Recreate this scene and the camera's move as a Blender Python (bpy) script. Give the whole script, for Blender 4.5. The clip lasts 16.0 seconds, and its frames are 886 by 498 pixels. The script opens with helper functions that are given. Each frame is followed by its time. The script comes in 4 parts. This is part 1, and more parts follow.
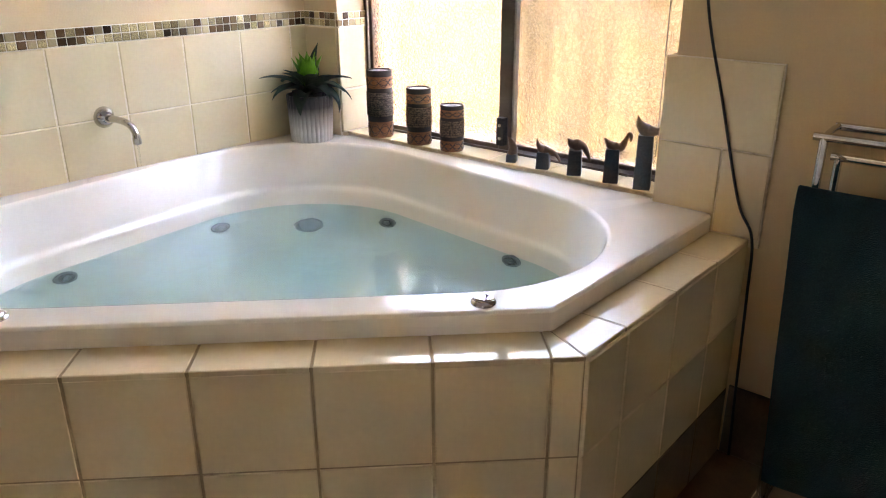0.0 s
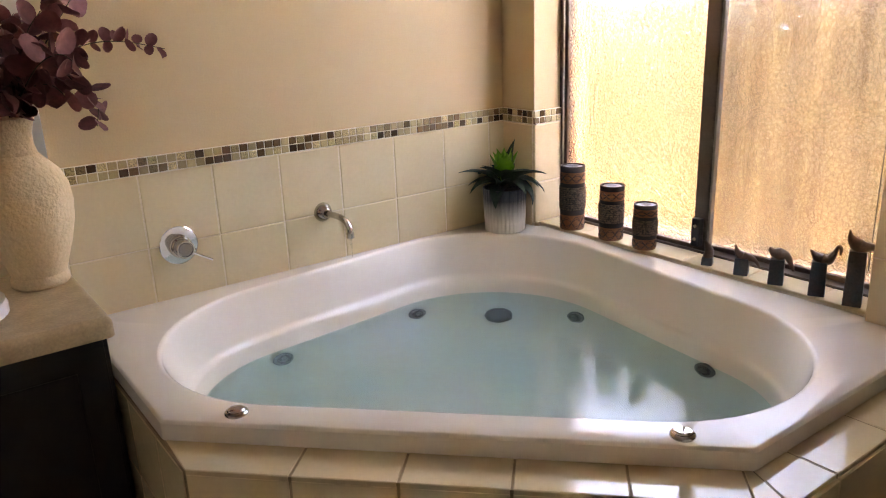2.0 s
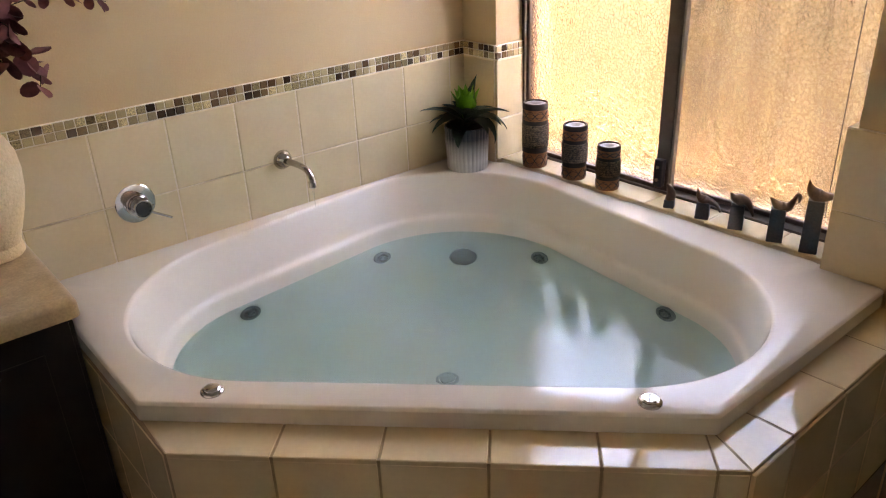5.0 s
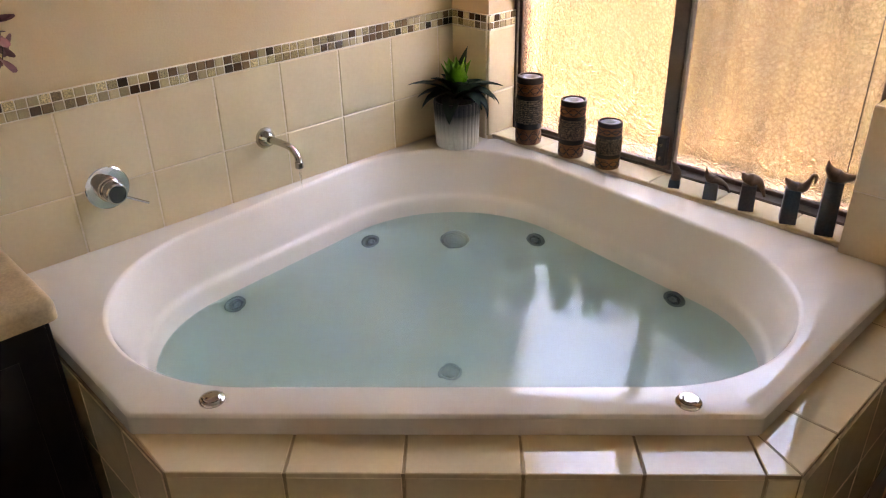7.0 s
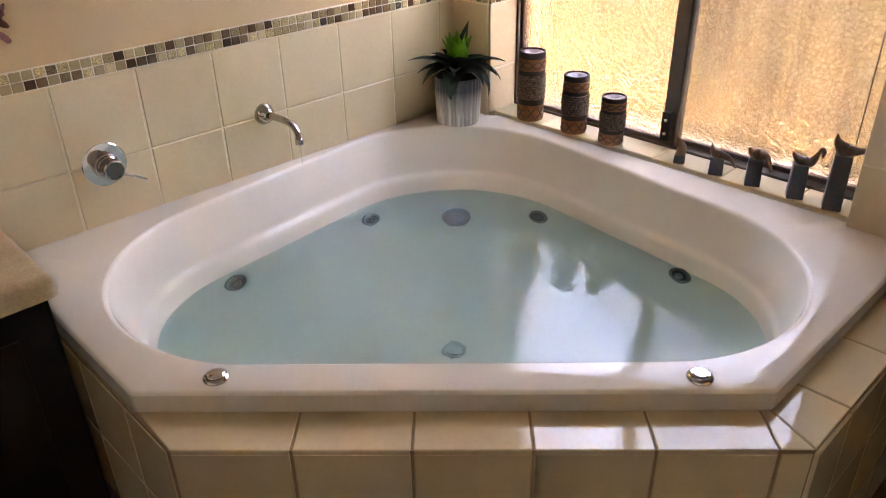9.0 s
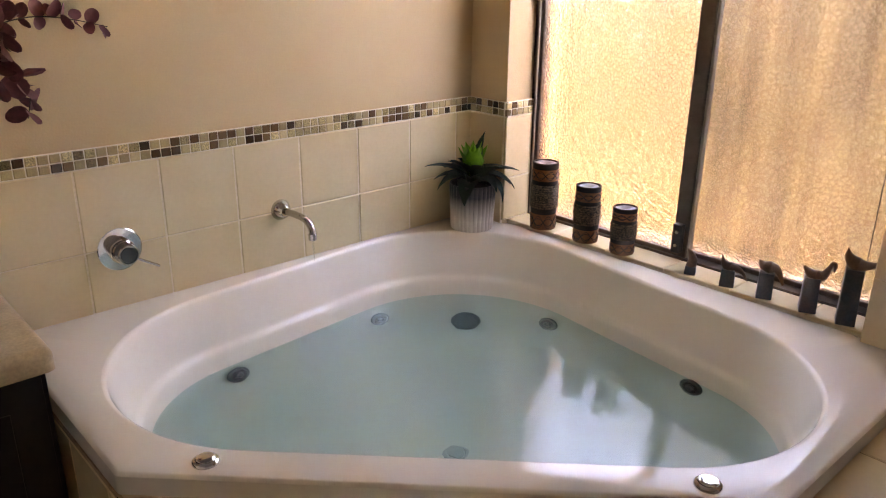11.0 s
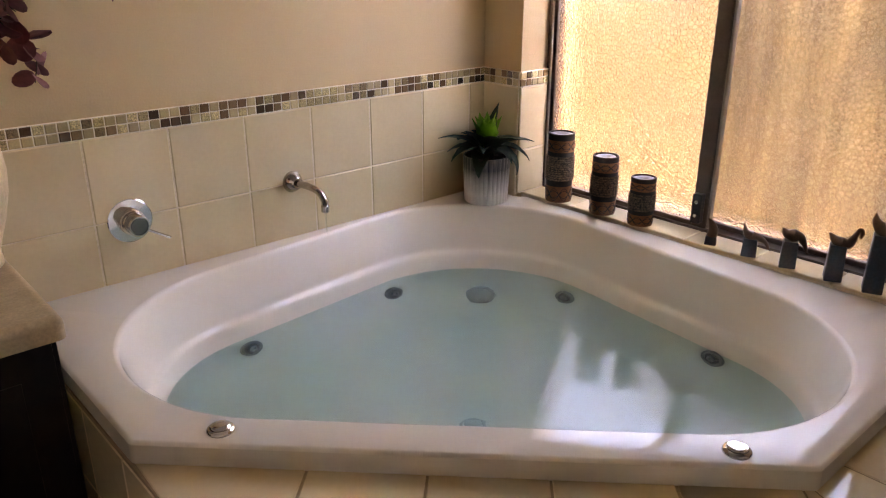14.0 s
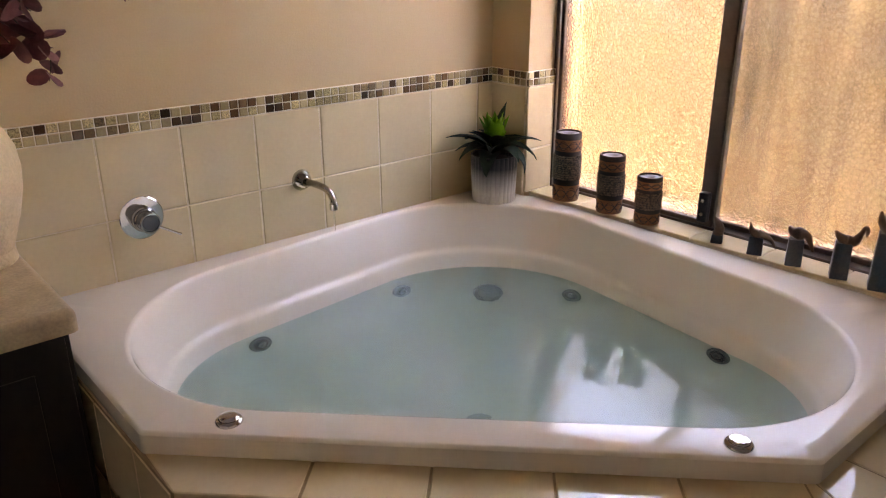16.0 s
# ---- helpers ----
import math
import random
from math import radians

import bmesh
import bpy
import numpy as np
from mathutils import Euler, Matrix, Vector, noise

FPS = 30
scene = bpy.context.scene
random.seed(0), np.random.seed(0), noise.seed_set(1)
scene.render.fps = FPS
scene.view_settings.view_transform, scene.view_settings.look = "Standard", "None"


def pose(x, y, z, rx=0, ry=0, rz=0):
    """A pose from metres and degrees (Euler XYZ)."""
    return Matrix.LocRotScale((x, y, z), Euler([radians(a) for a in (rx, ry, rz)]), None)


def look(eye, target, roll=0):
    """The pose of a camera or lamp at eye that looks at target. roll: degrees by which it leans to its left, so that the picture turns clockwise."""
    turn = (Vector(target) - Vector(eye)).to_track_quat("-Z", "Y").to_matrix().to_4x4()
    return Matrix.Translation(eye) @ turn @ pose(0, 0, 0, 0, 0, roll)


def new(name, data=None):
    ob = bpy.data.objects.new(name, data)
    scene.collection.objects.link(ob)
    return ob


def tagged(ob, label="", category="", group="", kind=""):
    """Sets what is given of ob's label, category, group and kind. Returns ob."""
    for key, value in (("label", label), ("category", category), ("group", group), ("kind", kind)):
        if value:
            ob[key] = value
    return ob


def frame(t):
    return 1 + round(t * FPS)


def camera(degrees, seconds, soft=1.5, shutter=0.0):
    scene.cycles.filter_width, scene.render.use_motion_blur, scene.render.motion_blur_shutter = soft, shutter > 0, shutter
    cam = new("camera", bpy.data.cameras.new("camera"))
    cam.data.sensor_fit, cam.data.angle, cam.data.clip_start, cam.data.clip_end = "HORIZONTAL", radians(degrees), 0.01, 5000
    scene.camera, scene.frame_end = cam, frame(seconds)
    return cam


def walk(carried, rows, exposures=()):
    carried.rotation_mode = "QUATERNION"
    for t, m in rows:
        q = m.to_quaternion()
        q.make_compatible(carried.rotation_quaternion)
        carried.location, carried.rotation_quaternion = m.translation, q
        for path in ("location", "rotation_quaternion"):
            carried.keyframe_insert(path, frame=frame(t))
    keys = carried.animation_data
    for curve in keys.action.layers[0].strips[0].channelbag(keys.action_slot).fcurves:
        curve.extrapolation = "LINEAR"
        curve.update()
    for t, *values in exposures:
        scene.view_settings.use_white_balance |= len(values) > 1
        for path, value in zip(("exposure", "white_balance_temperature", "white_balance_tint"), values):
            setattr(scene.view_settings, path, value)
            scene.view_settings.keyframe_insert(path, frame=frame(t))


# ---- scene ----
cam = camera(60.1, 16.0, soft=1.1)
PATH = [
    (0, (-1.756, -2.11, 1.227), (-0.338, -0.901, 0.499), -0.2),
    (0.5, (-1.77, -2.097, 1.285), (-0.474, -0.732, 0.609), -1.1),
    (1, (-1.8, -2.096, 1.296), (-0.596, -0.631, 0.661), -1.1),
    (1.5, (-1.807, -2.094, 1.325), (-0.649, -0.577, 0.727), -1.5),
    (2, (-1.811, -2.085, 1.388), (-0.686, -0.545, 0.784), -2.2),
    (2.5, (-1.807, -2.06, 1.476), (-0.698, -0.521, 0.842), -2.1),
    (3, (-1.823, -2.024, 1.492), (-0.688, -0.542, 0.774), -0.0),
    (3.5, (-1.827, -2.034, 1.518), (-0.673, -0.603, 0.729), -0.6),
    (6, (-1.774, -1.945, 1.533), (-0.627, -0.582, 0.624), -2.9),
    (6.5, (-1.781, -1.872, 1.529), (-0.585, -0.57, 0.596), -1.7),
    (7, (-1.804, -1.829, 1.52), (-0.586, -0.551, 0.579), -1.1),
    (7.5, (-1.816, -1.81, 1.512), (-0.59, -0.554, 0.554), -1.0),
    (8, (-1.817, -1.801, 1.502), (-0.607, -0.552, 0.514), -1.2),
    (10.5, (-1.8, -1.807, 1.47), (-0.537, -0.51, 0.62), 0.2),
    (11, (-1.808, -1.835, 1.44), (-0.536, -0.454, 0.749), 0.7),
    (11.5, (-1.82, -1.853, 1.41), (-0.566, -0.431, 0.774), -0.2),
    (12, (-1.81, -1.867, 1.403), (-0.531, -0.472, 0.757), -1.0),
    (12.5, (-1.814, -1.837, 1.382), (-0.501, -0.487, 0.708), -0.7),
    (13, (-1.806, -1.819, 1.38), (-0.506, -0.471, 0.678), -0.2),
    (13.5, (-1.798, -1.813, 1.389), (-0.52, -0.456, 0.665), 0.3),
    (14, (-1.806, -1.807, 1.388), (-0.559, -0.421, 0.664), 0.1),
    (14.5, (-1.813, -1.804, 1.385), (-0.589, -0.396, 0.663), -0.0),
    (15, (-1.815, -1.81, 1.384), (-0.594, -0.404, 0.654), -0.1),
    (15.5, (-1.812, -1.827, 1.384), (-0.588, -0.423, 0.656), -0.3),
    (16, (-1.813, -1.83, 1.382), (-0.586, -0.424, 0.665), -0.1),
]
walk(cam, [(t, look(eye, target, roll)) for t, eye, target, roll in PATH], [(0, 7.38, 10000, 34), (0.5, 7.01, 10700, 36), (1, 6.95, 11100, 37), (1.5, 6.85, 11500, 39), (2.5, 6.70, 11700, 40), (3.5, 6.65, 11800, 40), (7, 6.77, 11600, 41), (8.2, 6.77, 11600, 42), (10.5, 6.65, 11800, 43), (12.5, 6.43, 12000, 45), (16, 6.48, 12000, 45)])

# ---- light ----
world = bpy.data.worlds.new("world")
scene.world = world
world.use_nodes = True
wn = world.node_tree
sky = wn.nodes.new("ShaderNodeTexSky")
sky.sky_type, sky.sun_disc, sky.ozone_density = "NISHITA", False, 5.0
sky.dust_density = 0.1
sky.sun_elevation, sky.sun_rotation = radians(36), radians(184)
wn.nodes["Background"].inputs[1].default_value = 0.15
wn.links.new(sky.outputs[0], wn.nodes["Background"].inputs[0])
sun = new("sun", bpy.data.lights.new("sun", "SUN"))
sun.data.energy, sun.data.angle, sun.data.color = 1.6, radians(3), (1.0, 0.82, 0.58)
# a hazy sun that rakes along the window wall and the fence outside
sun.matrix_world = look((-0.25, -3.2, 2.35), (0, 0, 0))

# ---- numbers ----
RIM, LEDGE, SILL, WATER, COUNTER = 0.635, 0.592, 0.646, 0.45, 0.795
WIN0, WIN1, WINTOP, REVEAL = -0.163, -1.338, 2.1, 0.118
ROOMX, ROOMY, ROOMZ = -3.0, -2.95, 2.42


# ---- materials ----
def mat(name, colour, rough=0.5, metal=0.0, second=None, scale=8.0, fine=0.0, fine_scale=200.0, bump=0.0, bump_scale=60.0,
        spread=0.0, transmission=0.0, ior=1.45, coat=0.0, rough_var=0.0, detail=4.0):
    """A Principled material: two colours mixed by large noise, fine grain, relief, and a shade of its own for each piece."""
    m = bpy.data.materials.new(name)
    m.use_nodes = True
    t = m.node_tree
    b = t.nodes["Principled BSDF"]
    b.inputs["Roughness"].default_value = rough
    b.inputs["Metallic"].default_value = metal
    b.inputs["Transmission Weight"].default_value = transmission
    b.inputs["IOR"].default_value = ior
    b.inputs["Coat Weight"].default_value = coat
    b.inputs["Coat Roughness"].default_value = 0.05
    co = t.nodes.new("ShaderNodeTexCoord")
    geo = t.nodes.new("ShaderNodeNewGeometry")

    def tex(s, d=detail):
        n = t.nodes.new("ShaderNodeTexNoise")
        n.inputs["Scale"].default_value, n.inputs["Detail"].default_value = s, d
        t.links.new(geo.outputs["Position"], n.inputs["Vector"])
        return n

    def mix(fac, a, c, kind="MIX"):
        n = t.nodes.new("ShaderNodeMix")
        n.data_type, n.blend_type = "RGBA", kind
        for sock, v in ((n.inputs[0], fac), (n.inputs[6], a), (n.inputs[7], c)):
            if isinstance(v, (int, float)):
                sock.default_value = v
            elif isinstance(v, tuple):
                sock.default_value = (*v, 1)
            else:
                t.links.new(v, sock)
        return n.outputs[2]

    out = None
    second = second or tuple(min(1, c * 0.9) for c in colour)
    ramp = t.nodes.new("ShaderNodeMapRange")
    ramp.inputs[1].default_value, ramp.inputs[2].default_value = 0.35, 0.68
    t.links.new(tex(scale).outputs[0], ramp.inputs[0])
    out = mix(ramp.outputs[0], tuple(colour), tuple(second))
    if fine:
        f = t.nodes.new("ShaderNodeMapRange")
        f.inputs[1].default_value, f.inputs[2].default_value = 0.3, 0.7
        f.inputs[3].default_value, f.inputs[4].default_value = 1 - fine, 1 + fine
        t.links.new(tex(fine_scale, 3).outputs[0], f.inputs[0])
        v = t.nodes.new("ShaderNodeVectorMath")
        v.operation = "MULTIPLY"
        t.links.new(out, v.inputs[0])
        t.links.new(f.outputs[0], v.inputs[1])
        out = v.outputs[0]
    if spread:
        oi = t.nodes.new("ShaderNodeObjectInfo")
        f = t.nodes.new("ShaderNodeMapRange")
        f.inputs[3].default_value, f.inputs[4].default_value = 1 - spread, 1 + spread
        t.links.new(oi.outputs["Random"], f.inputs[0])
        v = t.nodes.new("ShaderNodeVectorMath")
        v.operation = "MULTIPLY"
        t.links.new(out, v.inputs[0])
        t.links.new(f.outputs[0], v.inputs[1])
        out = v.outputs[0]
    t.links.new(out, b.inputs["Base Color"])
    if rough_var:
        f = t.nodes.new("ShaderNodeMapRange")
        f.inputs[3].default_value, f.inputs[4].default_value = max(0.0, rough - rough_var), rough + rough_var
        t.links.new(tex(scale * 3).outputs[0], f.inputs[0])
        t.links.new(f.outputs[0], b.inputs["Roughness"])
    if bump:
        bp = t.nodes.new("ShaderNodeBump")
        bp.inputs["Distance"].default_value = bump
        t.links.new(tex(bump_scale).outputs[0], bp.inputs["Height"])
        t.links.new(bp.outputs[0], b.inputs["Normal"])
    return m


def pebbled_glass():
    """Obscure glass: rounded pebbles pressed into one face, 8 to 15 mm across."""
    m = bpy.data.materials.new("obscure_glass")
    m.use_nodes = True
    t = m.node_tree
    b = t.nodes["Principled BSDF"]
    b.inputs["Roughness"].default_value = 0.02
    b.inputs["Transmission Weight"].default_value = 1.0
    b.inputs["IOR"].default_value = 1.46
    geo = t.nodes.new("ShaderNodeNewGeometry")
    warp = t.nodes.new("ShaderNodeTexNoise")
    warp.inputs["Scale"].default_value = 40
    t.links.new(geo.outputs["Position"], warp.inputs["Vector"])
    add = t.nodes.new("ShaderNodeVectorMath")
    add.operation = "MULTIPLY_ADD"
    add.inputs[1].default_value = (0.012, 0.012, 0.012)
    t.links.new(warp.outputs["Color"], add.inputs[0])
    t.links.new(geo.outputs["Position"], add.inputs[2])
    v = t.nodes.new("ShaderNodeTexVoronoi")
    v.feature = "DISTANCE_TO_EDGE"
    v.inputs["Scale"].default_value = 74
    t.links.new(add.outputs[0], v.inputs["Vector"])
    mr = t.nodes.new("ShaderNodeMapRange")
    mr.interpolation_type = "SMOOTHSTEP"
    mr.inputs[2].default_value = 0.24
    t.links.new(v.outputs["Distance"], mr.inputs[0])
    # darker tint along the pebble edges paints in the light they bend away
    crease_shade = t.nodes.new("ShaderNodeMix")
    crease_shade.data_type = "RGBA"
    crease_shade.inputs[6].default_value, crease_shade.inputs[7].default_value = (0.60, 0.55, 0.46, 1), (0.98, 0.98, 0.95, 1)
    soft_edge = t.nodes.new("ShaderNodeMapRange")
    soft_edge.inputs[2].default_value = 0.13
    t.links.new(v.outputs["Distance"], soft_edge.inputs[0])
    t.links.new(soft_edge.outputs[0], crease_shade.inputs[0])
    t.links.new(crease_shade.outputs[2], b.inputs["Base Color"])
    wave = t.nodes.new("ShaderNodeTexNoise")
    wave.inputs["Scale"].default_value = 130
    wave.inputs["Detail"].default_value = 2
    t.links.new(geo.outputs["Position"], wave.inputs["Vector"])
    both = t.nodes.new("ShaderNodeMath")
    both.operation = "MULTIPLY_ADD"
    both.inputs[1].default_value = 1.0
    t.links.new(wave.outputs[0], both.inputs[0])
    t.links.new(mr.outputs[0], both.inputs[2])
    bp = t.nodes.new("ShaderNodeBump")
    bp.inputs["Distance"].default_value = 0.0009
    t.links.new(both.outputs[0], bp.inputs["Height"])
    t.links.new(bp.outputs[0], b.inputs["Normal"])
    return m


def mosaic_glass(name, colours, rough, streak):
    """Mosaic pieces: each takes one of the colours, with fine streaks."""
    m = mat(name, (0.5, 0.5, 0.5), rough, coat=1.0, bump=0.0006, bump_scale=400)
    t = m.node_tree
    b = t.nodes["Principled BSDF"]
    oi = t.nodes.new("ShaderNodeObjectInfo")
    r = t.nodes.new("ShaderNodeValToRGB")
    r.color_ramp.interpolation = "CONSTANT"
    while len(r.color_ramp.elements) < len(colours):
        r.color_ramp.elements.new(0.5)
    for i, c in enumerate(colours):
        r.color_ramp.elements[i].position = i / len(colours)
        r.color_ramp.elements[i].color = (*c, 1)
    t.links.new(oi.outputs["Random"], r.inputs[0])
    n = t.nodes.new("ShaderNodeTexNoise")
    n.inputs["Scale"].default_value = 300
    n.inputs["Detail"].default_value = 3
    geo = t.nodes.new("ShaderNodeNewGeometry")
    t.links.new(geo.outputs["Position"], n.inputs["Vector"])
    f = t.nodes.new("ShaderNodeMapRange")
    f.inputs[1].default_value, f.inputs[2].default_value = 0.3, 0.7
    f.inputs[3].default_value, f.inputs[4].default_value = 1 - streak, 1 + streak
    t.links.new(n.outputs[0], f.inputs[0])
    v = t.nodes.new("ShaderNodeVectorMath")
    v.operation = "MULTIPLY"
    t.links.new(r.outputs[0], v.inputs[0])
    t.links.new(f.outputs[0], v.inputs[1])
    t.links.new(v.outputs[0], b.inputs["Base Color"])
    return m


PAINT = mat("wall_paint", (0.65, 0.46, 0.26), 0.6, second=(0.62, 0.435, 0.242), scale=2.5, fine=0.02, bump=0.0006, bump_scale=180)
OFFWHITE = mat("off_white_paint", (0.82, 0.76, 0.66), 0.7, scale=3, bump=0.0004, bump_scale=150)
CEILPAINT = mat("ceiling_paint", (0.78, 0.75, 0.68), 0.8, scale=3, bump=0.0004, bump_scale=150)
TILE = mat("cream_tile", (0.75, 0.595, 0.375), 0.045, second=(0.71, 0.555, 0.342), scale=5, fine=0.02, fine_scale=90, spread=0.03, bump=0.0011, bump_scale=9, rough_var=0.02)
GROUT = mat("grout", (0.78, 0.65, 0.46), 0.9, second=(0.76, 0.62, 0.44), scale=12, fine=0.1, bump=0.001)
BROWNGROUT = mat("brown_grout", (0.40, 0.28, 0.16), 0.9, second=(0.32, 0.215, 0.12), scale=12, fine=0.1)
WHITEGROUT = mat("pale_grout", (0.84, 0.76, 0.60), 0.9, scale=12, fine=0.08)
BROWNTILE = mat("brown_tile", (0.20, 0.118, 0.066), 0.35, second=(0.16, 0.093, 0.052), scale=14, fine=0.12, fine_scale=120, spread=0.08, bump=0.001, bump_scale=30)
ACRYLIC = mat("white_acrylic", (0.83, 0.752, 0.63), 0.015, second=(0.81, 0.73, 0.605), scale=3, fine=0.012, bump=0.0001, bump_scale=5, rough_var=0.006, detail=1.0)
WETACRYLIC = mat("wet_acrylic", (0.82, 0.74, 0.63), 0.25, second=(0.80, 0.715, 0.60), scale=3, ior=1.12)
CERAMIC = mat("white_ceramic", (0.82, 0.80, 0.77), 0.1, coat=0.5, scale=4)
CHROME = mat("chrome", (0.68, 0.67, 0.66), 0.05, 1.0, second=(0.62, 0.61, 0.61), scale=20, rough_var=0.04)
STEEL = mat("brushed_steel", (0.42, 0.40, 0.37), 0.25, 1.0, scale=30)
# two darker chromes: the dark room they would mirror is put into the colour
DIMCHROME = mat("dimmed_chrome", (0.52, 0.49, 0.46), 0.10, 1.0, second=(0.46, 0.43, 0.40), scale=25, rough_var=0.04)
DARKCHROME = mat("dark_chrome", (0.16, 0.15, 0.14), 0.12, 1.0, scale=20)
BRONZE = mat("bronze_anodised", (0.11, 0.082, 0.064), 0.32, 0.75, second=(0.14, 0.105, 0.085), scale=20, fine=0.06, bump=0.0002, bump_scale=300)
ANODISED = mat("pale_anodised", (0.30, 0.265, 0.23), 0.35, 0.7, second=(0.25, 0.22, 0.19), scale=20, fine=0.06)
BLACK = mat("black_plastic", (0.012, 0.011, 0.011), 0.35, scale=30, fine=0.1)
STONE = mat("beige_laminate", (0.52, 0.365, 0.205), 0.38, second=(0.42, 0.29, 0.158), scale=22, fine=0.12, fine_scale=160, bump=0.0003, bump_scale=200, detail=8)
DARKWOOD = mat("dark_stained_wood", (0.010, 0.007, 0.0055), 0.45, second=(0.007, 0.005, 0.004), scale=18, fine=0.15, fine_scale=80, bump=0.0004, bump_scale=70)
STUCCO = mat("cream_stucco", (0.76, 0.555, 0.335), 0.85, second=(0.68, 0.485, 0.285), scale=9, fine=0.06, fine_scale=160, bump=0.004, bump_scale=95)
LEAFRED = mat("burgundy_leaf", (0.15, 0.036, 0.038), 0.7, second=(0.27, 0.09, 0.08), scale=14, fine=0.15, fine_scale=90)
STEM = mat("brown_stem", (0.07, 0.035, 0.02), 0.7, scale=40, fine=0.15)
LEAFDARK = mat("dark_green_leaf", (0.018, 0.04, 0.022), 0.45, second=(0.03, 0.055, 0.035), scale=40, fine=0.15, fine_scale=200)
LEAFLIGHT = mat("bright_green_leaf", (0.16, 0.42, 0.035), 0.45, second=(0.10, 0.30, 0.03), scale=40, fine=0.1, fine_scale=200)
SOIL = mat("dark_pebbles", (0.03, 0.025, 0.02), 0.8, scale=80, fine=0.3, bump=0.003, bump_scale=150)
BARK = mat("orange_wood", (0.27, 0.11, 0.04), 0.55, second=(0.19, 0.07, 0.025), scale=45, fine=0.18, fine_scale=260, bump=0.0008, bump_scale=250)
BURNT = mat("burnt_wood", (0.035, 0.022, 0.016), 0.6, second=(0.022, 0.014, 0.01), scale=50, fine=0.2, bump=0.0006, bump_scale=200)
ROPE = mat("plaited_cord", (0.035, 0.024, 0.017), 0.7, second=(0.26, 0.18, 0.115), scale=170, fine=0.3, fine_scale=400, bump=0.001, bump_scale=500)
WAX = mat("grey_wax", (0.24, 0.215, 0.22), 0.35, second=(0.17, 0.15, 0.155), scale=30, bump=0.001, bump_scale=60)
SLATE = mat("dark_slate", (0.062, 0.054, 0.05), 0.35, second=(0.034, 0.056, 0.068), scale=28, fine=0.2, fine_scale=180, bump=0.0005, bump_scale=120)
DUCKWOOD = mat("carved_wood", (0.14, 0.08, 0.043), 0.42, second=(0.09, 0.05, 0.028), scale=45, fine=0.15, fine_scale=200)
TOWEL = mat("teal_towel", (0.016, 0.085, 0.10), 0.95, second=(0.012, 0.068, 0.082), scale=12, fine=0.25, fine_scale=350, bump=0.002, bump_scale=450)
BRICK = mat("orange_brick", (0.50, 0.25, 0.11), 0.85, second=(0.42, 0.20, 0.09), scale=14, fine=0.12, fine_scale=150, bump=0.002, bump_scale=90)
FENCE = mat("tan_fence", (0.39, 0.35, 0.235), 0.55, second=(0.352, 0.314, 0.21), scale=1.5, fine=0.03)
BOUNCEGROUND = mat("sandy_bounce_ground", (0.52, 0.37, 0.22), 0.8, second=(0.44, 0.30, 0.175), scale=6, fine=0.15, fine_scale=80, bump=0.002)
GLASS = pebbled_glass()
MIRROR = mat("mirror_silver", (0.9, 0.91, 0.9), 0.01, 1.0, second=(0.9, 0.91, 0.9))
WATERMAT = mat("bath_water", (0.50, 0.87, 0.85), 0.0, transmission=0.92, ior=1.33, second=(0.49, 0.85, 0.83), scale=2, bump=0.0018, bump_scale=24, detail=1.8)
MOSAICS = [
    mosaic_glass("mosaic_brown", [(0.085, 0.042, 0.02), (0.15, 0.078, 0.035), (0.055, 0.029, 0.015), (0.21, 0.125, 0.06)], 0.12, 0.15),
    mosaic_glass("mosaic_stone", [(0.52, 0.39, 0.20), (0.43, 0.32, 0.165), (0.64, 0.50, 0.27), (0.37, 0.27, 0.14)], 0.3, 0.12),
    mosaic_glass("mosaic_silver", [(0.37, 0.28, 0.145), (0.50, 0.39, 0.20), (0.21, 0.145, 0.075), (0.66, 0.52, 0.28)], 0.16, 0.55),
]


# ---- mesh helpers ----
def link(name, bm, material, parent=None, label="", smooth=None):
    me = bpy.data.meshes.new(name)
    bm.normal_update()
    bm.to_mesh(me)
    bm.free()
    for m in material if isinstance(material, (list, tuple)) else [material]:
        me.materials.append(m)
    if smooth is not None:
        for p in me.polygons:
            p.use_smooth = True
        me.set_sharp_from_angle(angle=radians(smooth))
    ob = new(name, me)
    ob.parent = parent
    if label:
        ob["label"] = label
    return ob


def part(name, bm, material, parent, label="", smooth=None):
    """One mesh object under a thing or under a part; its mesh is in the parent's own space."""
    return link(name, bm, material, parent, label, smooth)


def thing(name, label, category, at=(0, 0, 0), rz=0, group="", kind=""):
    e = new(name)
    e.empty_display_size = 0.05
    e.matrix_world = pose(*at, 0, 0, rz)
    return tagged(e, label, category, group, kind)


def box(x0, y0, z0, x1, y1, z1, bevel=0.0, segs=2, bm=None):
    own = bm is None
    b = bmesh.new()
    bmesh.ops.create_cube(b, size=1)
    for v in b.verts:
        v.co = Vector(((x0 + x1) / 2 + v.co.x * (x1 - x0), (y0 + y1) / 2 + v.co.y * (y1 - y0), (z0 + z1) / 2 + v.co.z * (z1 - z0)))
    bmesh.ops.recalc_face_normals(b, faces=b.faces)
    if bevel:
        bmesh.ops.bevel(b, geom=b.edges[:], offset=bevel, segments=segs, affect="EDGES", profile=0.6)
    if own:
        return b
    merge(bm, b)
    return bm


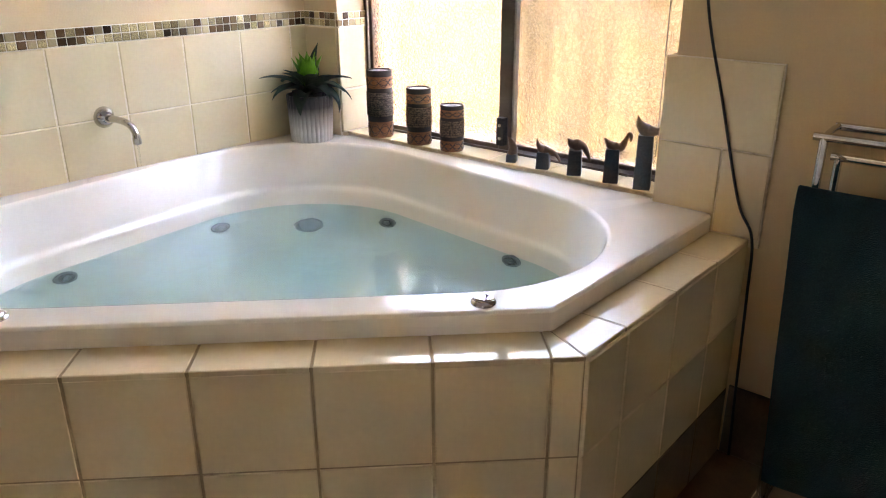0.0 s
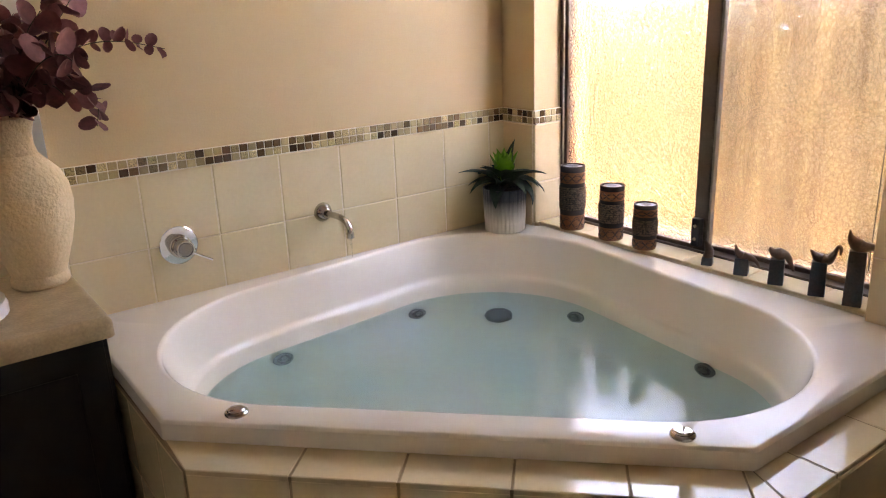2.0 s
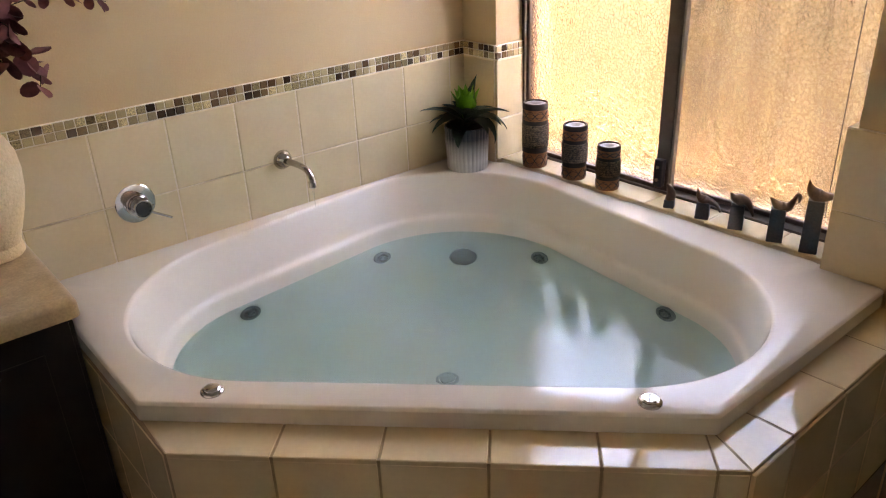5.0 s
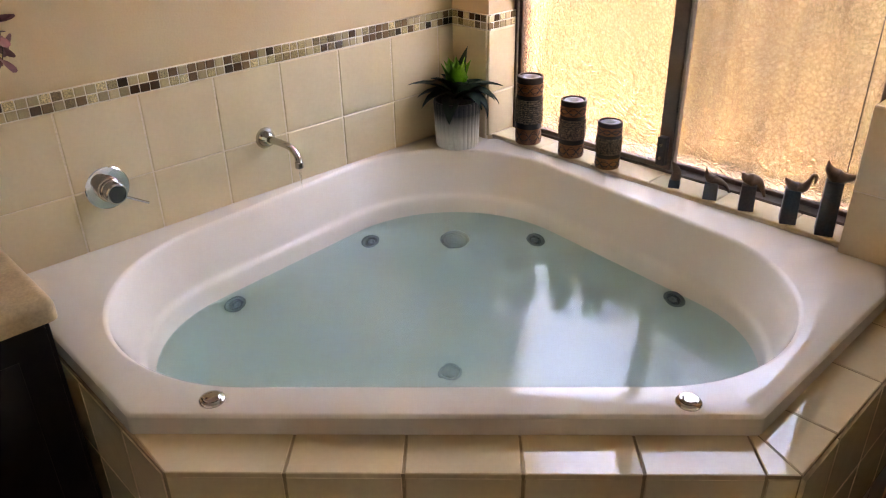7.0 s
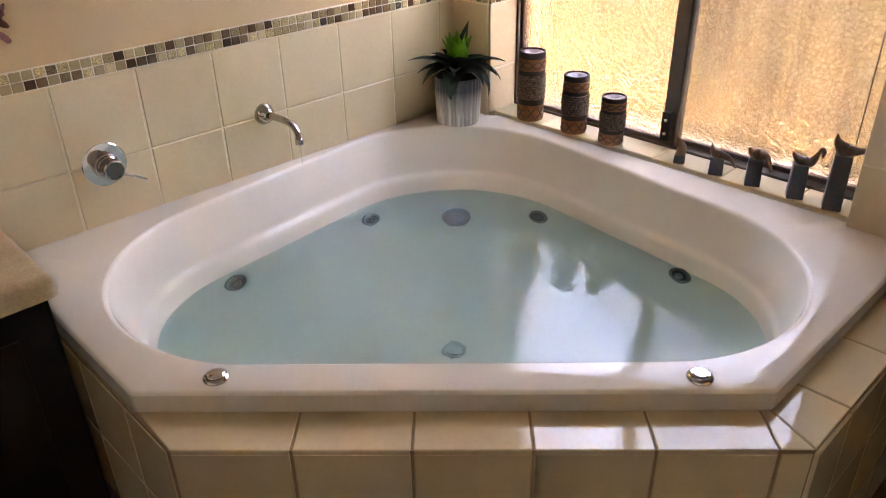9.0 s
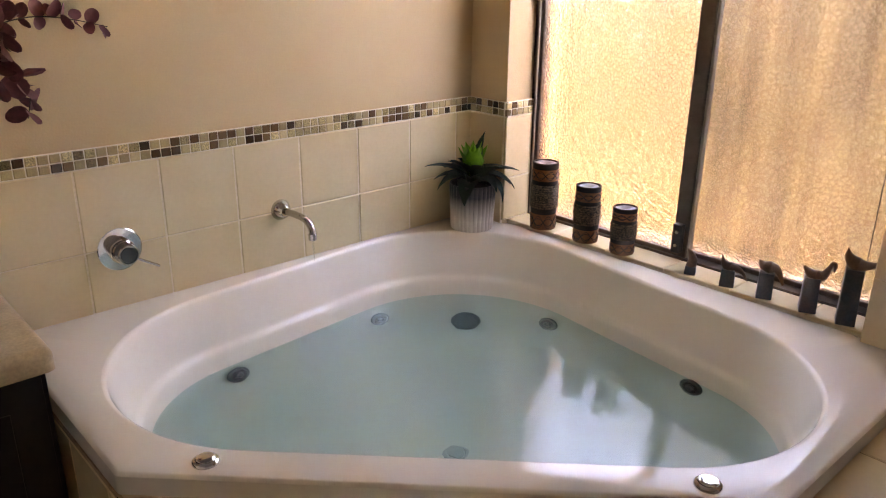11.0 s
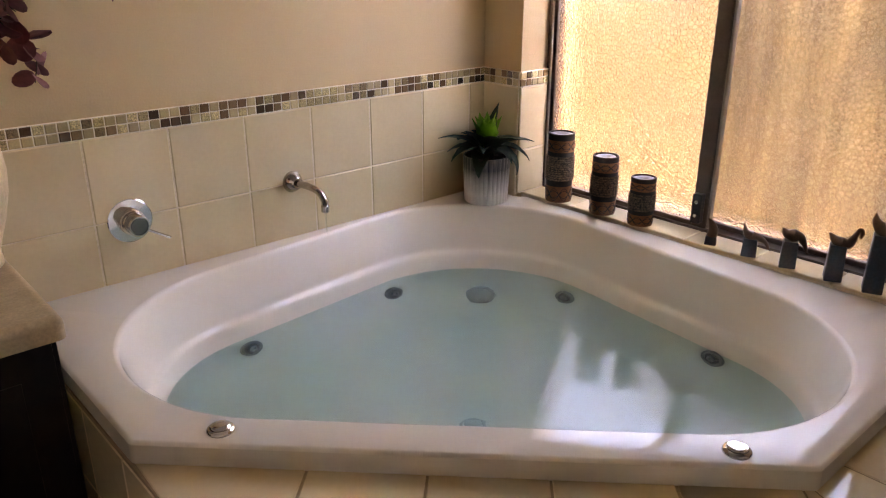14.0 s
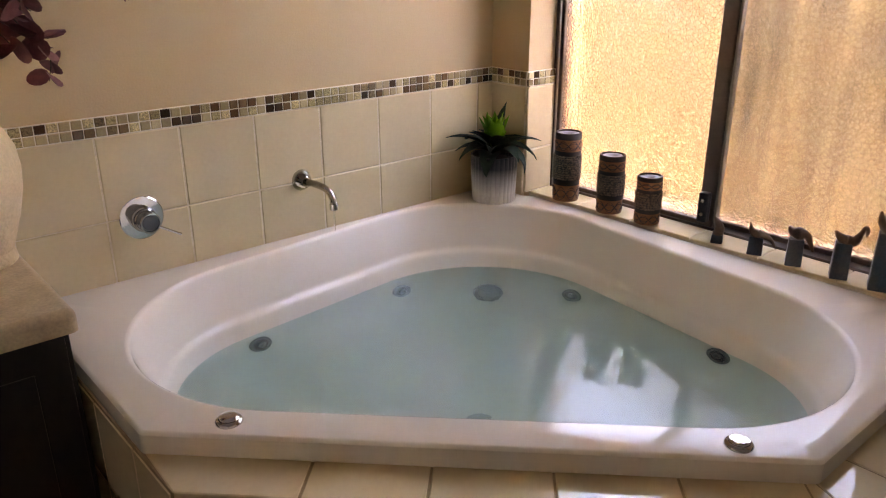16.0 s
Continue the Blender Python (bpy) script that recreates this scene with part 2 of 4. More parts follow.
def merge(bm, other, slot=0):
    """Adds the faces of other to bm, with a material slot, and frees other."""
    at = [bm.verts.new(v.co) for v in other.verts]
    other.verts.index_update()
    for f in other.faces:
        try:
            g = bm.faces.new([at[v.index] for v in f.verts])
            g.material_index = slot or f.material_index
        except ValueError:
            pass
    other.free()
    return bm


def lathe(profile, n=40, m=None, wobble=None):
    """A turned body from (radius, height) pairs, closed where the radius is 0."""
    b = bmesh.new()
    rings = []
    for r, z in profile:
        if r < 1e-6:
            rings.append([b.verts.new((0, 0, z))])
        else:
            ring = []
            for i in range(n):
                a = 2 * math.pi * i / n
                k = wobble(a, z) if wobble else 1
                ring.append(b.verts.new((r * k * math.cos(a), r * k * math.sin(a), z)))
            rings.append(ring)
    for p, q in zip(rings, rings[1:]):
        for i in range(n):
            j = (i + 1) % n
            if len(p) == 1 and len(q) == 1:
                continue
            if len(p) == 1:
                b.faces.new((p[0], q[j], q[i]))
            elif len(q) == 1:
                b.faces.new((p[i], p[j], q[0]))
            else:
                b.faces.new((p[i], p[j], q[j], q[i]))
    bmesh.ops.recalc_face_normals(b, faces=b.faces)
    if m is not None:
        b.transform(m)
    return b


def tube(points, radius, n=10, caps=True):
    """A round rod along points; radius is one number or one for each point."""
    pts = [Vector(p) for p in points]
    rad = radius if isinstance(radius, (list, tuple)) else [radius] * len(pts)
    b = bmesh.new()
    rings, side = [], None
    for i, p in enumerate(pts):
        d = (pts[min(i + 1, len(pts) - 1)] - pts[max(i - 1, 0)]).normalized()
        if side is None:
            side = d.orthogonal().normalized()
        side = (side - d * side.dot(d)).normalized()
        up = d.cross(side)
        rings.append([b.verts.new(p + rad[i] * (side * math.cos(2 * math.pi * k / n) + up * math.sin(2 * math.pi * k / n))) for k in range(n)])
    for p, q in zip(rings, rings[1:]):
        for k in range(n):
            b.faces.new((p[k], p[(k + 1) % n], q[(k + 1) % n], q[k]))
    if caps:
        b.faces.new(rings[0][::-1])
        b.faces.new(rings[-1])
    bmesh.ops.recalc_face_normals(b, faces=b.faces)
    return b


def curve(points, n=24):
    """A smooth line (Catmull-Rom) through points."""
    p = [Vector(q) for q in points]
    p = [2 * p[0] - p[1]] + p + [2 * p[-1] - p[-2]]
    out = []
    for i in range(1, len(p) - 2):
        for k in range(n):
            t = k / n
            a, b, c, d = p[i - 1:i + 3]
            out.append(0.5 * (2 * b + (c - a) * t + (2 * a - 5 * b + 4 * c - d) * t * t + (3 * b - a - 3 * c + d) * t ** 3))
    out.append(p[-2])
    return out


def slab(points, z0, z1, bevel=0.0, segs=3):
    """An upright prism over a plan of (x, y) points."""
    b = bmesh.new()
    lo = [b.verts.new((x, y, z0)) for x, y in points]
    hi = [b.verts.new((x, y, z1)) for x, y in points]
    b.faces.new(lo[::-1])
    b.faces.new(hi)
    n = len(points)
    for i in range(n):
        b.faces.new((lo[i], lo[(i + 1) % n], hi[(i + 1) % n], hi[i]))
    bmesh.ops.recalc_face_normals(b, faces=b.faces)
    if bevel:
        bmesh.ops.bevel(b, geom=b.edges[:], offset=bevel, segments=segs, affect="EDGES", profile=0.5)
    return b


def structure(name, bm, material, label, category, smooth=None):
    return tagged(link(name, bm, material, None, "", smooth), label, category, "", "structure")


# ---- the room ----
floor = structure("floor", box(ROOMX, ROOMY, -0.12, 0, 0, -0.006), GROUT, "brown glazed tile floor with dark grout lines", "floor")
ceiling = structure("ceiling", box(ROOMX - 0.12, ROOMY - 0.12, ROOMZ, 0.25, 0.12, ROOMZ + 0.1), CEILPAINT, "plain off-white painted ceiling", "ceiling")
wall_north = structure("wall_north", box(ROOMX - 0.12, 0, -0.12, 0.25, 0.12, ROOMZ), PAINT, "beige painted wall with cream tile dado and mosaic border", "wall")
# unseen walls close the room; their pale paint is chosen to bounce fill light
wall_west = structure("wall_west", box(ROOMX - 0.12, ROOMY, -0.12, ROOMX, 0, ROOMZ), OFFWHITE, "plain unseen wall, off-white to bounce fill light", "wall")
wall_south = structure("wall_south", box(ROOMX - 0.12, ROOMY - 0.12, -0.12, 0.25, ROOMY, ROOMZ), OFFWHITE, "plain unseen wall, off-white to bounce fill light", "wall")

# window wall: an inner painted leaf and an outer brick leaf, with the opening through both
bm = bmesh.new()
SB = SILL - 0.035
for a, b_, c, d in ((ROOMY, WIN1, -0.12, ROOMZ), (WIN0, 0, -0.12, ROOMZ), (WIN1, WIN0, -0.12, SB), (WIN1, WIN0, WINTOP, ROOMZ)):
    box(0, a, c, 0.13, b_, d, bm=bm)
wall_east = structure("wall_east", bm, PAINT, "beige painted window wall with tiled nib and tiled panel", "wall")
bm = bmesh.new()
OW0, OW1 = WIN0 - 0.002, WIN1 + 0.022
for a, b_, c, d in ((ROOMY, OW1, -0.12, ROOMZ), (OW0, 0.12, -0.12, ROOMZ), (OW1, OW0, -0.12, SILL + 0.004), (OW1, OW0, WINTOP + 0.02, ROOMZ)):
    box(0.192, a, c, 0.252, b_, d, bm=bm)
structure("wall_outer", bm, BRICK, "orange face brick outer wall round the window", "wall")

# outside: fence, and unseen ground whose sandy colour is added to bounce warm light
structure("ground", box(0.252, -60, -0.35, 60, 60, -0.15), BOUNCEGROUND, "unseen sandy ground outside the window that bounces warm sunlight in", "ground")
bm = bmesh.new()
FX, FTOP = 1.35, 1.8
y = -5.97
prev = None
while y < 6.02:
    for dy, dx in ((0, 0), (0.075, 0), (0.10, 0.036), (0.175, 0.036), (0.20, 0)):
        cur = [bm.verts.new((FX + dx, y + dy, z)) for z in (-0.15, FTOP)]
        if prev:
            bm.faces.new((prev[0], cur[0], cur[1], prev[1]))
        prev = cur
    y += 0.2
bmesh.ops.solidify(bm, geom=bm.faces[:], thickness=0.004)
fence = tagged(link("fence", bm, FENCE), "tan ribbed steel boundary fence outside the window", "fence")

# ---- window ----
window = thing("window_1", "bronze aluminium sliding window with pebbled obscure glass", "window", kind="structure")
WX = REVEAL
def frame_bar(name, x0, y0, z0, x1, y1, z1, label=""):
    return part(name, box(x0, y0, z0, x1, y1, z1, 0.003, 1), BRONZE, window, label)
frame_bar("window_frame", WX, WIN0 - 0.016, SILL, WX + 0.07, WIN0, WINTOP)
frame_bar("window_frame", WX, WIN1, SILL, WX + 0.07, WIN1 + 0.032, WINTOP)
frame_bar("window_frame", WX, WIN1 + 0.032, SILL - 0.006, WX + 0.07, WIN0 - 0.016, SILL + 0.005)
frame_bar("window_frame", WX, WIN1 + 0.032, WINTOP - 0.04, WX + 0.07, WIN0 - 0.016, WINTOP)
MID = -0.745
def sash(x, y0, y1, w0, w1):
    """One sash from y0 to y1, with stiles w0 and w1 wide at those ends."""
    s = part("sash", box(x, y0, SILL + 0.005, x + 0.022, y0 + w0, WINTOP - 0.04, 0.002, 1), BRONZE, window)
    part("stile", box(x, y1 - w1, SILL + 0.005, x + 0.022, y1, WINTOP - 0.04, 0.002, 1), BRONZE, s)
    part("rail", box(x, y0 + w0, SILL + 0.005, x + 0.022, y1 - w1, SILL + 0.019, 0.002, 1), BRONZE, s)
    part("rail", box(x, y0 + w0, WINTOP - 0.075, x + 0.022, y1 - w1, WINTOP - 0.04, 0.002, 1), BRONZE, s)
    g = part("pane", box(x + 0.008, y0 + w0 - 0.002, SILL + 0.017, x + 0.013, y1 - w1 + 0.002, WINTOP - 0.073), GLASS, s, "pebbled obscure glass pane")
    g.visible_shadow = False
    return s
sash(WX + 0.008, MID - 0.030, WIN0 - 0.014, 0.044, 0.016)
sash(WX + 0.038, WIN1 + 0.030, MID + 0.028, 0.030, 0.030)
part("interlock", box(WX + 0.012, MID - 0.040, SILL + 0.006, WX + 0.030, MID - 0.0315, WINTOP - 0.042, 0.0015, 1), ANODISED, window, "pale anodised interlock strip")
part("track_lip", box(WX - 0.003, WIN0 - 0.021, SILL + 0.006, WX + 0.006, WIN0 - 0.017, WINTOP - 0.042, 0.001, 1), ANODISED, window, "pale anodised lip")
def screen_mesh():
    """Fine grey insect mesh: it lets most light through; its moire is put in as upright bands of opacity."""
    m = bpy.data.materials.new("insect_mesh")
    m.use_nodes = True
    t = m.node_tree
    b = t.nodes["Principled BSDF"]
    b.inputs["Base Color"].default_value = (0.10, 0.095, 0.09, 1)
    b.inputs["Roughness"].default_value = 0.6
    geo = t.nodes.new("ShaderNodeNewGeometry")
    mp = t.nodes.new("ShaderNodeMapping")
    mp.inputs["Scale"].default_value = (1, 17, 1.6)
    t.links.new(geo.outputs["Position"], mp.inputs["Vector"])
    n = t.nodes.new("ShaderNodeTexNoise")
    n.inputs["Scale"].default_value, n.inputs["Detail"].default_value = 1.0, 3.0
    t.links.new(mp.outputs[0], n.inputs["Vector"])
    r = t.nodes.new("ShaderNodeMapRange")
    r.inputs[1].default_value, r.inputs[2].default_value = 0.3, 0.7
    r.inputs[3].default_value, r.inputs[4].default_value = 0.13, 0.40
    t.links.new(n.outputs[0], r.inputs[0])
    t.links.new(r.outputs[0], b.inputs["Alpha"])
    return m
screen = part("insect_screen", box(WX + 0.0665, WIN1 + 0.030, SILL + 0.019, WX + 0.0685, MID + 0.028, WINTOP - 0.05), screen_mesh(), window, "fine grey insect mesh screen")
part("screen_frame", box(WX + 0.063, MID + 0.010, SILL + 0.006, WX + 0.072, MID + 0.028, WINTOP - 0.04, 0.001, 1), BRONZE, screen)
latch = part("latch", box(WX - 0.016, MID - 0.022, SILL + 0.022, WX + 0.008, MID + 0.006, SILL + 0.108, 0.004, 2), BLACK, window, "black plastic sash latch")
for zz in (0.045, 0.085):
    part("screw", lathe([(0, 0.002), (0.005, 0.002), (0.006, 0)], 12, pose(WX - 0.016, MID - 0.008, SILL + zz, 0, -90, 0)), STEEL, latch)

# ---- tiles ----
def tile_mesh(w, h, t=0.008, e=0.0025):
    """A tile with eased edges, lying in its own x-y plane, w by h, its back at z = 0."""
    me = bpy.data.meshes.new("tile")
    b = bmesh.new()
    lo = [b.verts.new(p) for p in ((0, 0, 0), (w, 0, 0), (w, h, 0), (0, h, 0))]
    mi = [b.verts.new(p) for p in ((0, 0, t - e), (w, 0, t - e), (w, h, t - e), (0, h, t - e))]
    hi = [b.verts.new(p) for p in ((e, e, t), (w - e, e, t), (w - e, h - e, t), (e, h - e, t))]
    b.faces.new(hi)
    for p, q in ((lo, mi), (mi, hi)):
        for i in range(4):
            b.faces.new((p[i], p[(i + 1) % 4], q[(i + 1) % 4], q[i]))
    b.to_mesh(me)
    b.free()
    return me

TILES = {}
def tile(w, h, m, parent, material, name="tile", t=0.008, e=0.0025):
    key = (name, round(w, 4), round(h, 4), material.name)
    if key not in TILES:
        TILES[key] = tile_mesh(w, h, t, e)
        TILES[key].materials.append(material)
    ob = new(name, TILES[key])
    ob.parent = parent
    jit = 4.0 if name == "mosaic_piece" else 0.06
    ob.matrix_basis = m @ pose(0, 0, 0, random.uniform(-jit, jit), random.uniform(-jit, jit), 0)
    return ob

def facing(origin, across, up):
    """The pose whose x runs along across and y along up."""
    a, u = Vector(across).normalized(), Vector(up).normalized()
    r = Matrix((a, u, a.cross(u))).transposed().to_4x4()
    return Matrix.Translation(origin) @ r

G, GH = 0.0034, 0.0013
MOS0, MOSP, MOSW = 0.9935, 0.0226, 0.0255
ROWZ = ((RIM - 0.004, 0.79), (0.79, 0.992))
random.seed(5)
# north wall: joints 0.2013 m apart, grout bed proud of the paint
NORTHX = [0.0] + [-0.0745 - 0.2013 * i for i in range(10)]
NORTHEND = NORTHX[-1]
part("grout_bed", box(NORTHEND, -0.0090, RIM - 0.02, -0.0005, 0.002, MOS0 + 2 * MOSP), GROUT, wall_north, "beige grout between tiles")
part("grout_bed", box(NORTHEND, -0.0100, MOS0 - 0.001, -0.0005, -0.0090, MOS0 + 2 * MOSP), WHITEGROUT, wall_north, "pale grout between mosaic pieces")
part("grout_bed", box(-0.0092, WIN0, RIM - 0.02, 0.002, -0.0112, MOS0 + 2 * MOSP), GROUT, wall_east)
part("grout_bed", box(-0.0098, WIN0 - 0.003, MOS0 - 0.001, -0.0092, -0.0112, MOS0 + 2 * MOSP), WHITEGROUT, wall_east)
part("grout_bed", box(0, WIN0 - 0.0092, SILL, REVEAL, WIN0, MOS0 + 2 * MOSP), GROUT, wall_east)
part("grout_bed", box(0.0, WIN0 - 0.0098, MOS0 - 0.001, REVEAL, WIN0 - 0.0092, MOS0 + 2 * MOSP), WHITEGROUT, wall_east)
for x1, x0 in zip(NORTHX, NORTHX[1:]):
    for z0, z1 in ROWZ:
        tile(x1 - x0 - G, z1 - z0 - GH, facing((x0 + G / 2, -0.003, z0 + GH / 2), (1, 0, 0), (0, 0, 1)), wall_north, TILE)
for z0, z1 in ROWZ:
    tile(-WIN0 - 0.012, z1 - z0 - G, facing((-0.003, -0.011, z0 + G / 2), (0, -1, 0), (0, 0, 1)), wall_east, TILE)
    tile(REVEAL + 0.006, min(z1 - z0, z1 - SILL) - G, facing((-0.008, WIN0 - 0.003, max(z0, SILL) + G / 2), (1, 0, 0), (0, 0, 1)), wall_east, TILE)
def mosaic(parent, start, across, length):
    count = max(1, round(length / MOSW))
    w = length / count
    for i in range(count):
        for r in range(2):
            m = random.choices(MOSAICS, (0.3, 0.34, 0.36))[0]
            o = Vector(start) + Vector(across) * (i * w + 0.0011) + Vector((0, 0, r * MOSP + 0.0011))
            tile(w - 0.0022, MOSP - 0.0022, facing(o, across, (0, 0, 1)), parent, m, "mosaic_piece", 0.0058, 0.0018)
mosaic(wall_north, (-0.0005 - MOSW * 70, -0.0065, MOS0), (1, 0, 0), MOSW * 70)
mosaic(wall_east, (-0.0065, -0.0118, MOS0), (0, -1, 0), -WIN0 - 0.0118)
mosaic(wall_east, (-0.0115, WIN0 - 0.0065, MOS0), (1, 0, 0), REVEAL + 0.0115)
# tiled panel beside the window
PANEL = -1.588
PANEL0 = -1.316
part("grout_bed", box(-0.0092, PANEL, LEDGE - 0.02, 0.002, PANEL0 - 0.001, 0.996), GROUT, wall_east)
part("reveal_tile", box(0.002, WIN1, SILL, REVEAL, PANEL0 - 0.001, 0.996, 0.001, 1), TILE, wall_east)
for z0, z1, y1, y0 in ((LEDGE, 0.795, PANEL0, -1.475), (LEDGE, 0.795, -1.475, PANEL), (0.795, 0.996, PANEL0, PANEL)):
    tile(y1 - y0 - GH, z1 - z0 - GH, facing((-0.003, y1, z0), (0, -1, 0), (0, 0, 1)), wall_east, TILE)
# tiled sill
sill = structure("window_sill", box(0.024, WIN1 + 0.001, SILL - 0.03, REVEAL, WIN0 - 0.001, SILL - 0.006), GROUT, "cream tiled window sill with thin grout lines", "sill")
for y1, y0 in ((WIN0, -0.372), (-0.372, -0.572), (-0.572, -0.773), (-0.773, -0.974), (-0.974, -1.175), (-1.175, PANEL0)):
    tile(y1 - y0 - 0.002, REVEAL - 0.021, facing((REVEAL, y0 + 0.001, SILL - 0.008), (0, 1, 0), (-1, 0, 0)), sill, TILE)

# ---- bath ----
def rounded(corners, radii, d=0.0, n=22):
    """A plan with rounded corners, moved inwards by d."""
    k = len(corners)
    lines = []
    for i in range(k):
        a, b_ = Vector(corners[i]), Vector(corners[(i + 1) % k])
        t = (b_ - a).normalized()
        nrm = Vector((-t.y, t.x))
        lines.append((a + nrm * d, t))
    pts = []
    for i in range(k):
        (p, t), (q, u) = lines[i - 1], lines[i]
        den = t.x * u.y - t.y * u.x
        s = ((q.x - p.x) * u.y - (q.y - p.y) * u.x) / den
        c = p + t * s
        r = max(radii[i] - d, 0.02)
        half = math.acos(max(-1, min(1, (-t).dot(u)))) / 2
        tl = r / math.tan(half)
        mid = c + ((-t) + u).normalized() * (r / math.sin(half))
        a0 = c - t * tl - mid
        a1 = c + u * tl - mid
        ang0 = math.atan2(a0.y, a0.x)
        da = (math.atan2(a1.y, a1.x) - ang0 + math.pi) % (2 * math.pi) - math.pi
        for j in range(n + 1):
            a = ang0 + da * j / n
            pts.append((mid.x + r * math.cos(a), mid.y + r * math.sin(a)))
    return pts

BOWL = [(0.012, 0.017), (-1.873, -0.164), (-0.203, -1.8467)]
BOWLR = [0.40, 0.392, 0.375]
OUTER = [(-0.001, -0.001), (-1.481, -0.001), (-1.481, -0.673), (-0.700, -1.466), (-0.001, -1.473), (-0.001, -1.313), (0.022, -1.313), (0.022, -0.174), (-0.001, -0.174)]
OUTERR = [0.012, 0.012, 0.02, 0.02, 0.012, 0.010, 0.010, 0.010, 0.010]
PROFILE = [(-0.005, RIM), (-0.001, RIM - 0.001), (0.003, RIM - 0.004), (0.0055, RIM - 0.010), (0.0395, 0.516), (0.0418, 0.509), (0.0455, 0.5025), (0.0502, 0.497),
           (0.0538, 0.4885), (0.0565, 0.476), (0.062, 0.45), (0.075, 0.40), (0.098, 0.34), (0.13, 0.29), (0.16, 0.255), (0.20, 0.228), (0.24, 0.212), (0.30, 0.20)]

def resample(points, n):
    """n even steps along a closed line."""
    p = [Vector(q) for q in points]
    seg = [(p[(i + 1) % len(p)] - p[i]).length for i in range(len(p))]
    total, out, i, acc = sum(seg), [], 0, 0.0
    for k in range(n):
        goal = total * k / n
        while acc + seg[i] < goal and i < len(seg) - 1:
            acc += seg[i]
            i += 1
        out.append(p[i].lerp(p[(i + 1) % len(p)], (goal - acc) / max(seg[i], 1e-9)))
    return out

def bowl_ring(d, z, n=22):
    """The bowl's plan at depth z; the lower part sits a little towards the window wall."""
    k = (RIM - z) / 0.185
    return [(x + 0.007 * k, y - 0.006 * k) for x, y in rounded(BOWL, [BOWLR[0] + 0.05 * k, *BOWLR[1:]], d, n)]

def make_bath():
    bath = thing("corner_bath", "white acrylic corner spa bath sunk in a cream tiled surround", "bath")
    b = bmesh.new()
    wet = next(i for i, (d, z) in enumerate(PROFILE) if z <= WATER)
    b, lower = bmesh.new(), b
    upper = [[b.verts.new((x, y, z)) for x, y in bowl_ring(d, z)] for d, z in PROFILE[:wet + 1]]
    for p, q in zip(upper, upper[1:]):
        for i in range(len(p)):
            b.faces.new((p[i], q[i], q[(i + 1) % len(p)], p[(i + 1) % len(p)]))
    bmesh.ops.recalc_face_normals(b, faces=b.faces)
    if sum(f.normal.z for f in b.faces) < 0:
        bmesh.ops.reverse_faces(b, faces=b.faces)
    part("bowl", b, ACRYLIC, bath, smooth=60)
    b = lower
    rings = [[b.verts.new((x, y, z)) for x, y in bowl_ring(d, z)] for d, z in PROFILE[wet:]]
    n = len(rings[0])
    for p, q in zip(rings, rings[1:]):
        for i in range(n):
            b.faces.new((p[i], q[i], q[(i + 1) % n], p[(i + 1) % n]))
    c = b.verts.new((-0.70, -0.68, 0.197))
    for i in range(n):
        b.faces.new((rings[-1][i], c, rings[-1][(i + 1) % n]))
    bmesh.ops.recalc_face_normals(b, faces=b.faces)
    for f in b.faces:
        if f.normal.z < -0.2:
            f.normal_flip()
    part("bowl_floor", b, WETACRYLIC, bath, smooth=60)
    # flat rim between the bowl and the outer edge, with a rounded lip and skirt
    b = bmesh.new()
    lip = [(0.008, RIM), (0.003, RIM - 0.002), (0.0, RIM - 0.007), (0.0, LEDGE - 0.001)]
    outer = [[b.verts.new((x, y, z)) for x, y in rounded(OUTER, OUTERR, d, 6)] for d, z in lip]
    m = len(outer[0])
    for p, q in zip(outer, outer[1:]):
        for i in range(m):
            b.faces.new((p[i], p[(i + 1) % m], q[(i + 1) % m], q[i]))
    inner = [b.verts.new((x, y, RIM)) for x, y in bowl_ring(PROFILE[0][0], RIM)]
    edges = [b.edges.get((ring[i], ring[(i + 1) % len(ring)])) or b.edges.new((ring[i], ring[(i + 1) % len(ring)])) for ring in (outer[0], inner) for i in range(len(ring))]
    bmesh.ops.triangle_fill(b, edges=edges, use_beauty=True)
    for f in b.faces:
        f.normal_update()
        if f.normal.z < -0.2:
            f.normal_flip()
    part("rim", b, ACRYLIC, bath, smooth=50)
    return bath

bath = make_bath()

def button(x, y, ringed):
    t = thing("spa_button", "round chrome spa control button on the bath rim", "button", (x, y, RIM), group="spa buttons")
    part("collar", lathe([(0.024, 0), (0.024, 0.003), (0.0215, 0.006), (0.018, 0.0075), (0.017, 0.006)], 32), CHROME, t, smooth=40)
    part("cap", lathe([(0.017, 0.003), (0.017, 0.009), (0.0145, 0.0115), (0.008, 0.013), (0, 0.0132)] if not ringed else
                      [(0.017, 0.003), (0.017, 0.009), (0.0155, 0.0105), (0.013, 0.010), (0.0125, 0.012), (0.005, 0.0128), (0, 0.0128)], 32), CHROME, t, smooth=40)
    return t
button(-1.353, -0.744, False)
button(-0.759, -1.355, True)

def wall_at(d, base, toward):
    """The pose of a fitting on the bowl's wall."""
    return Matrix.Translation(base) @ Vector(toward).to_track_quat("Z", "Y").to_matrix().to_4x4()

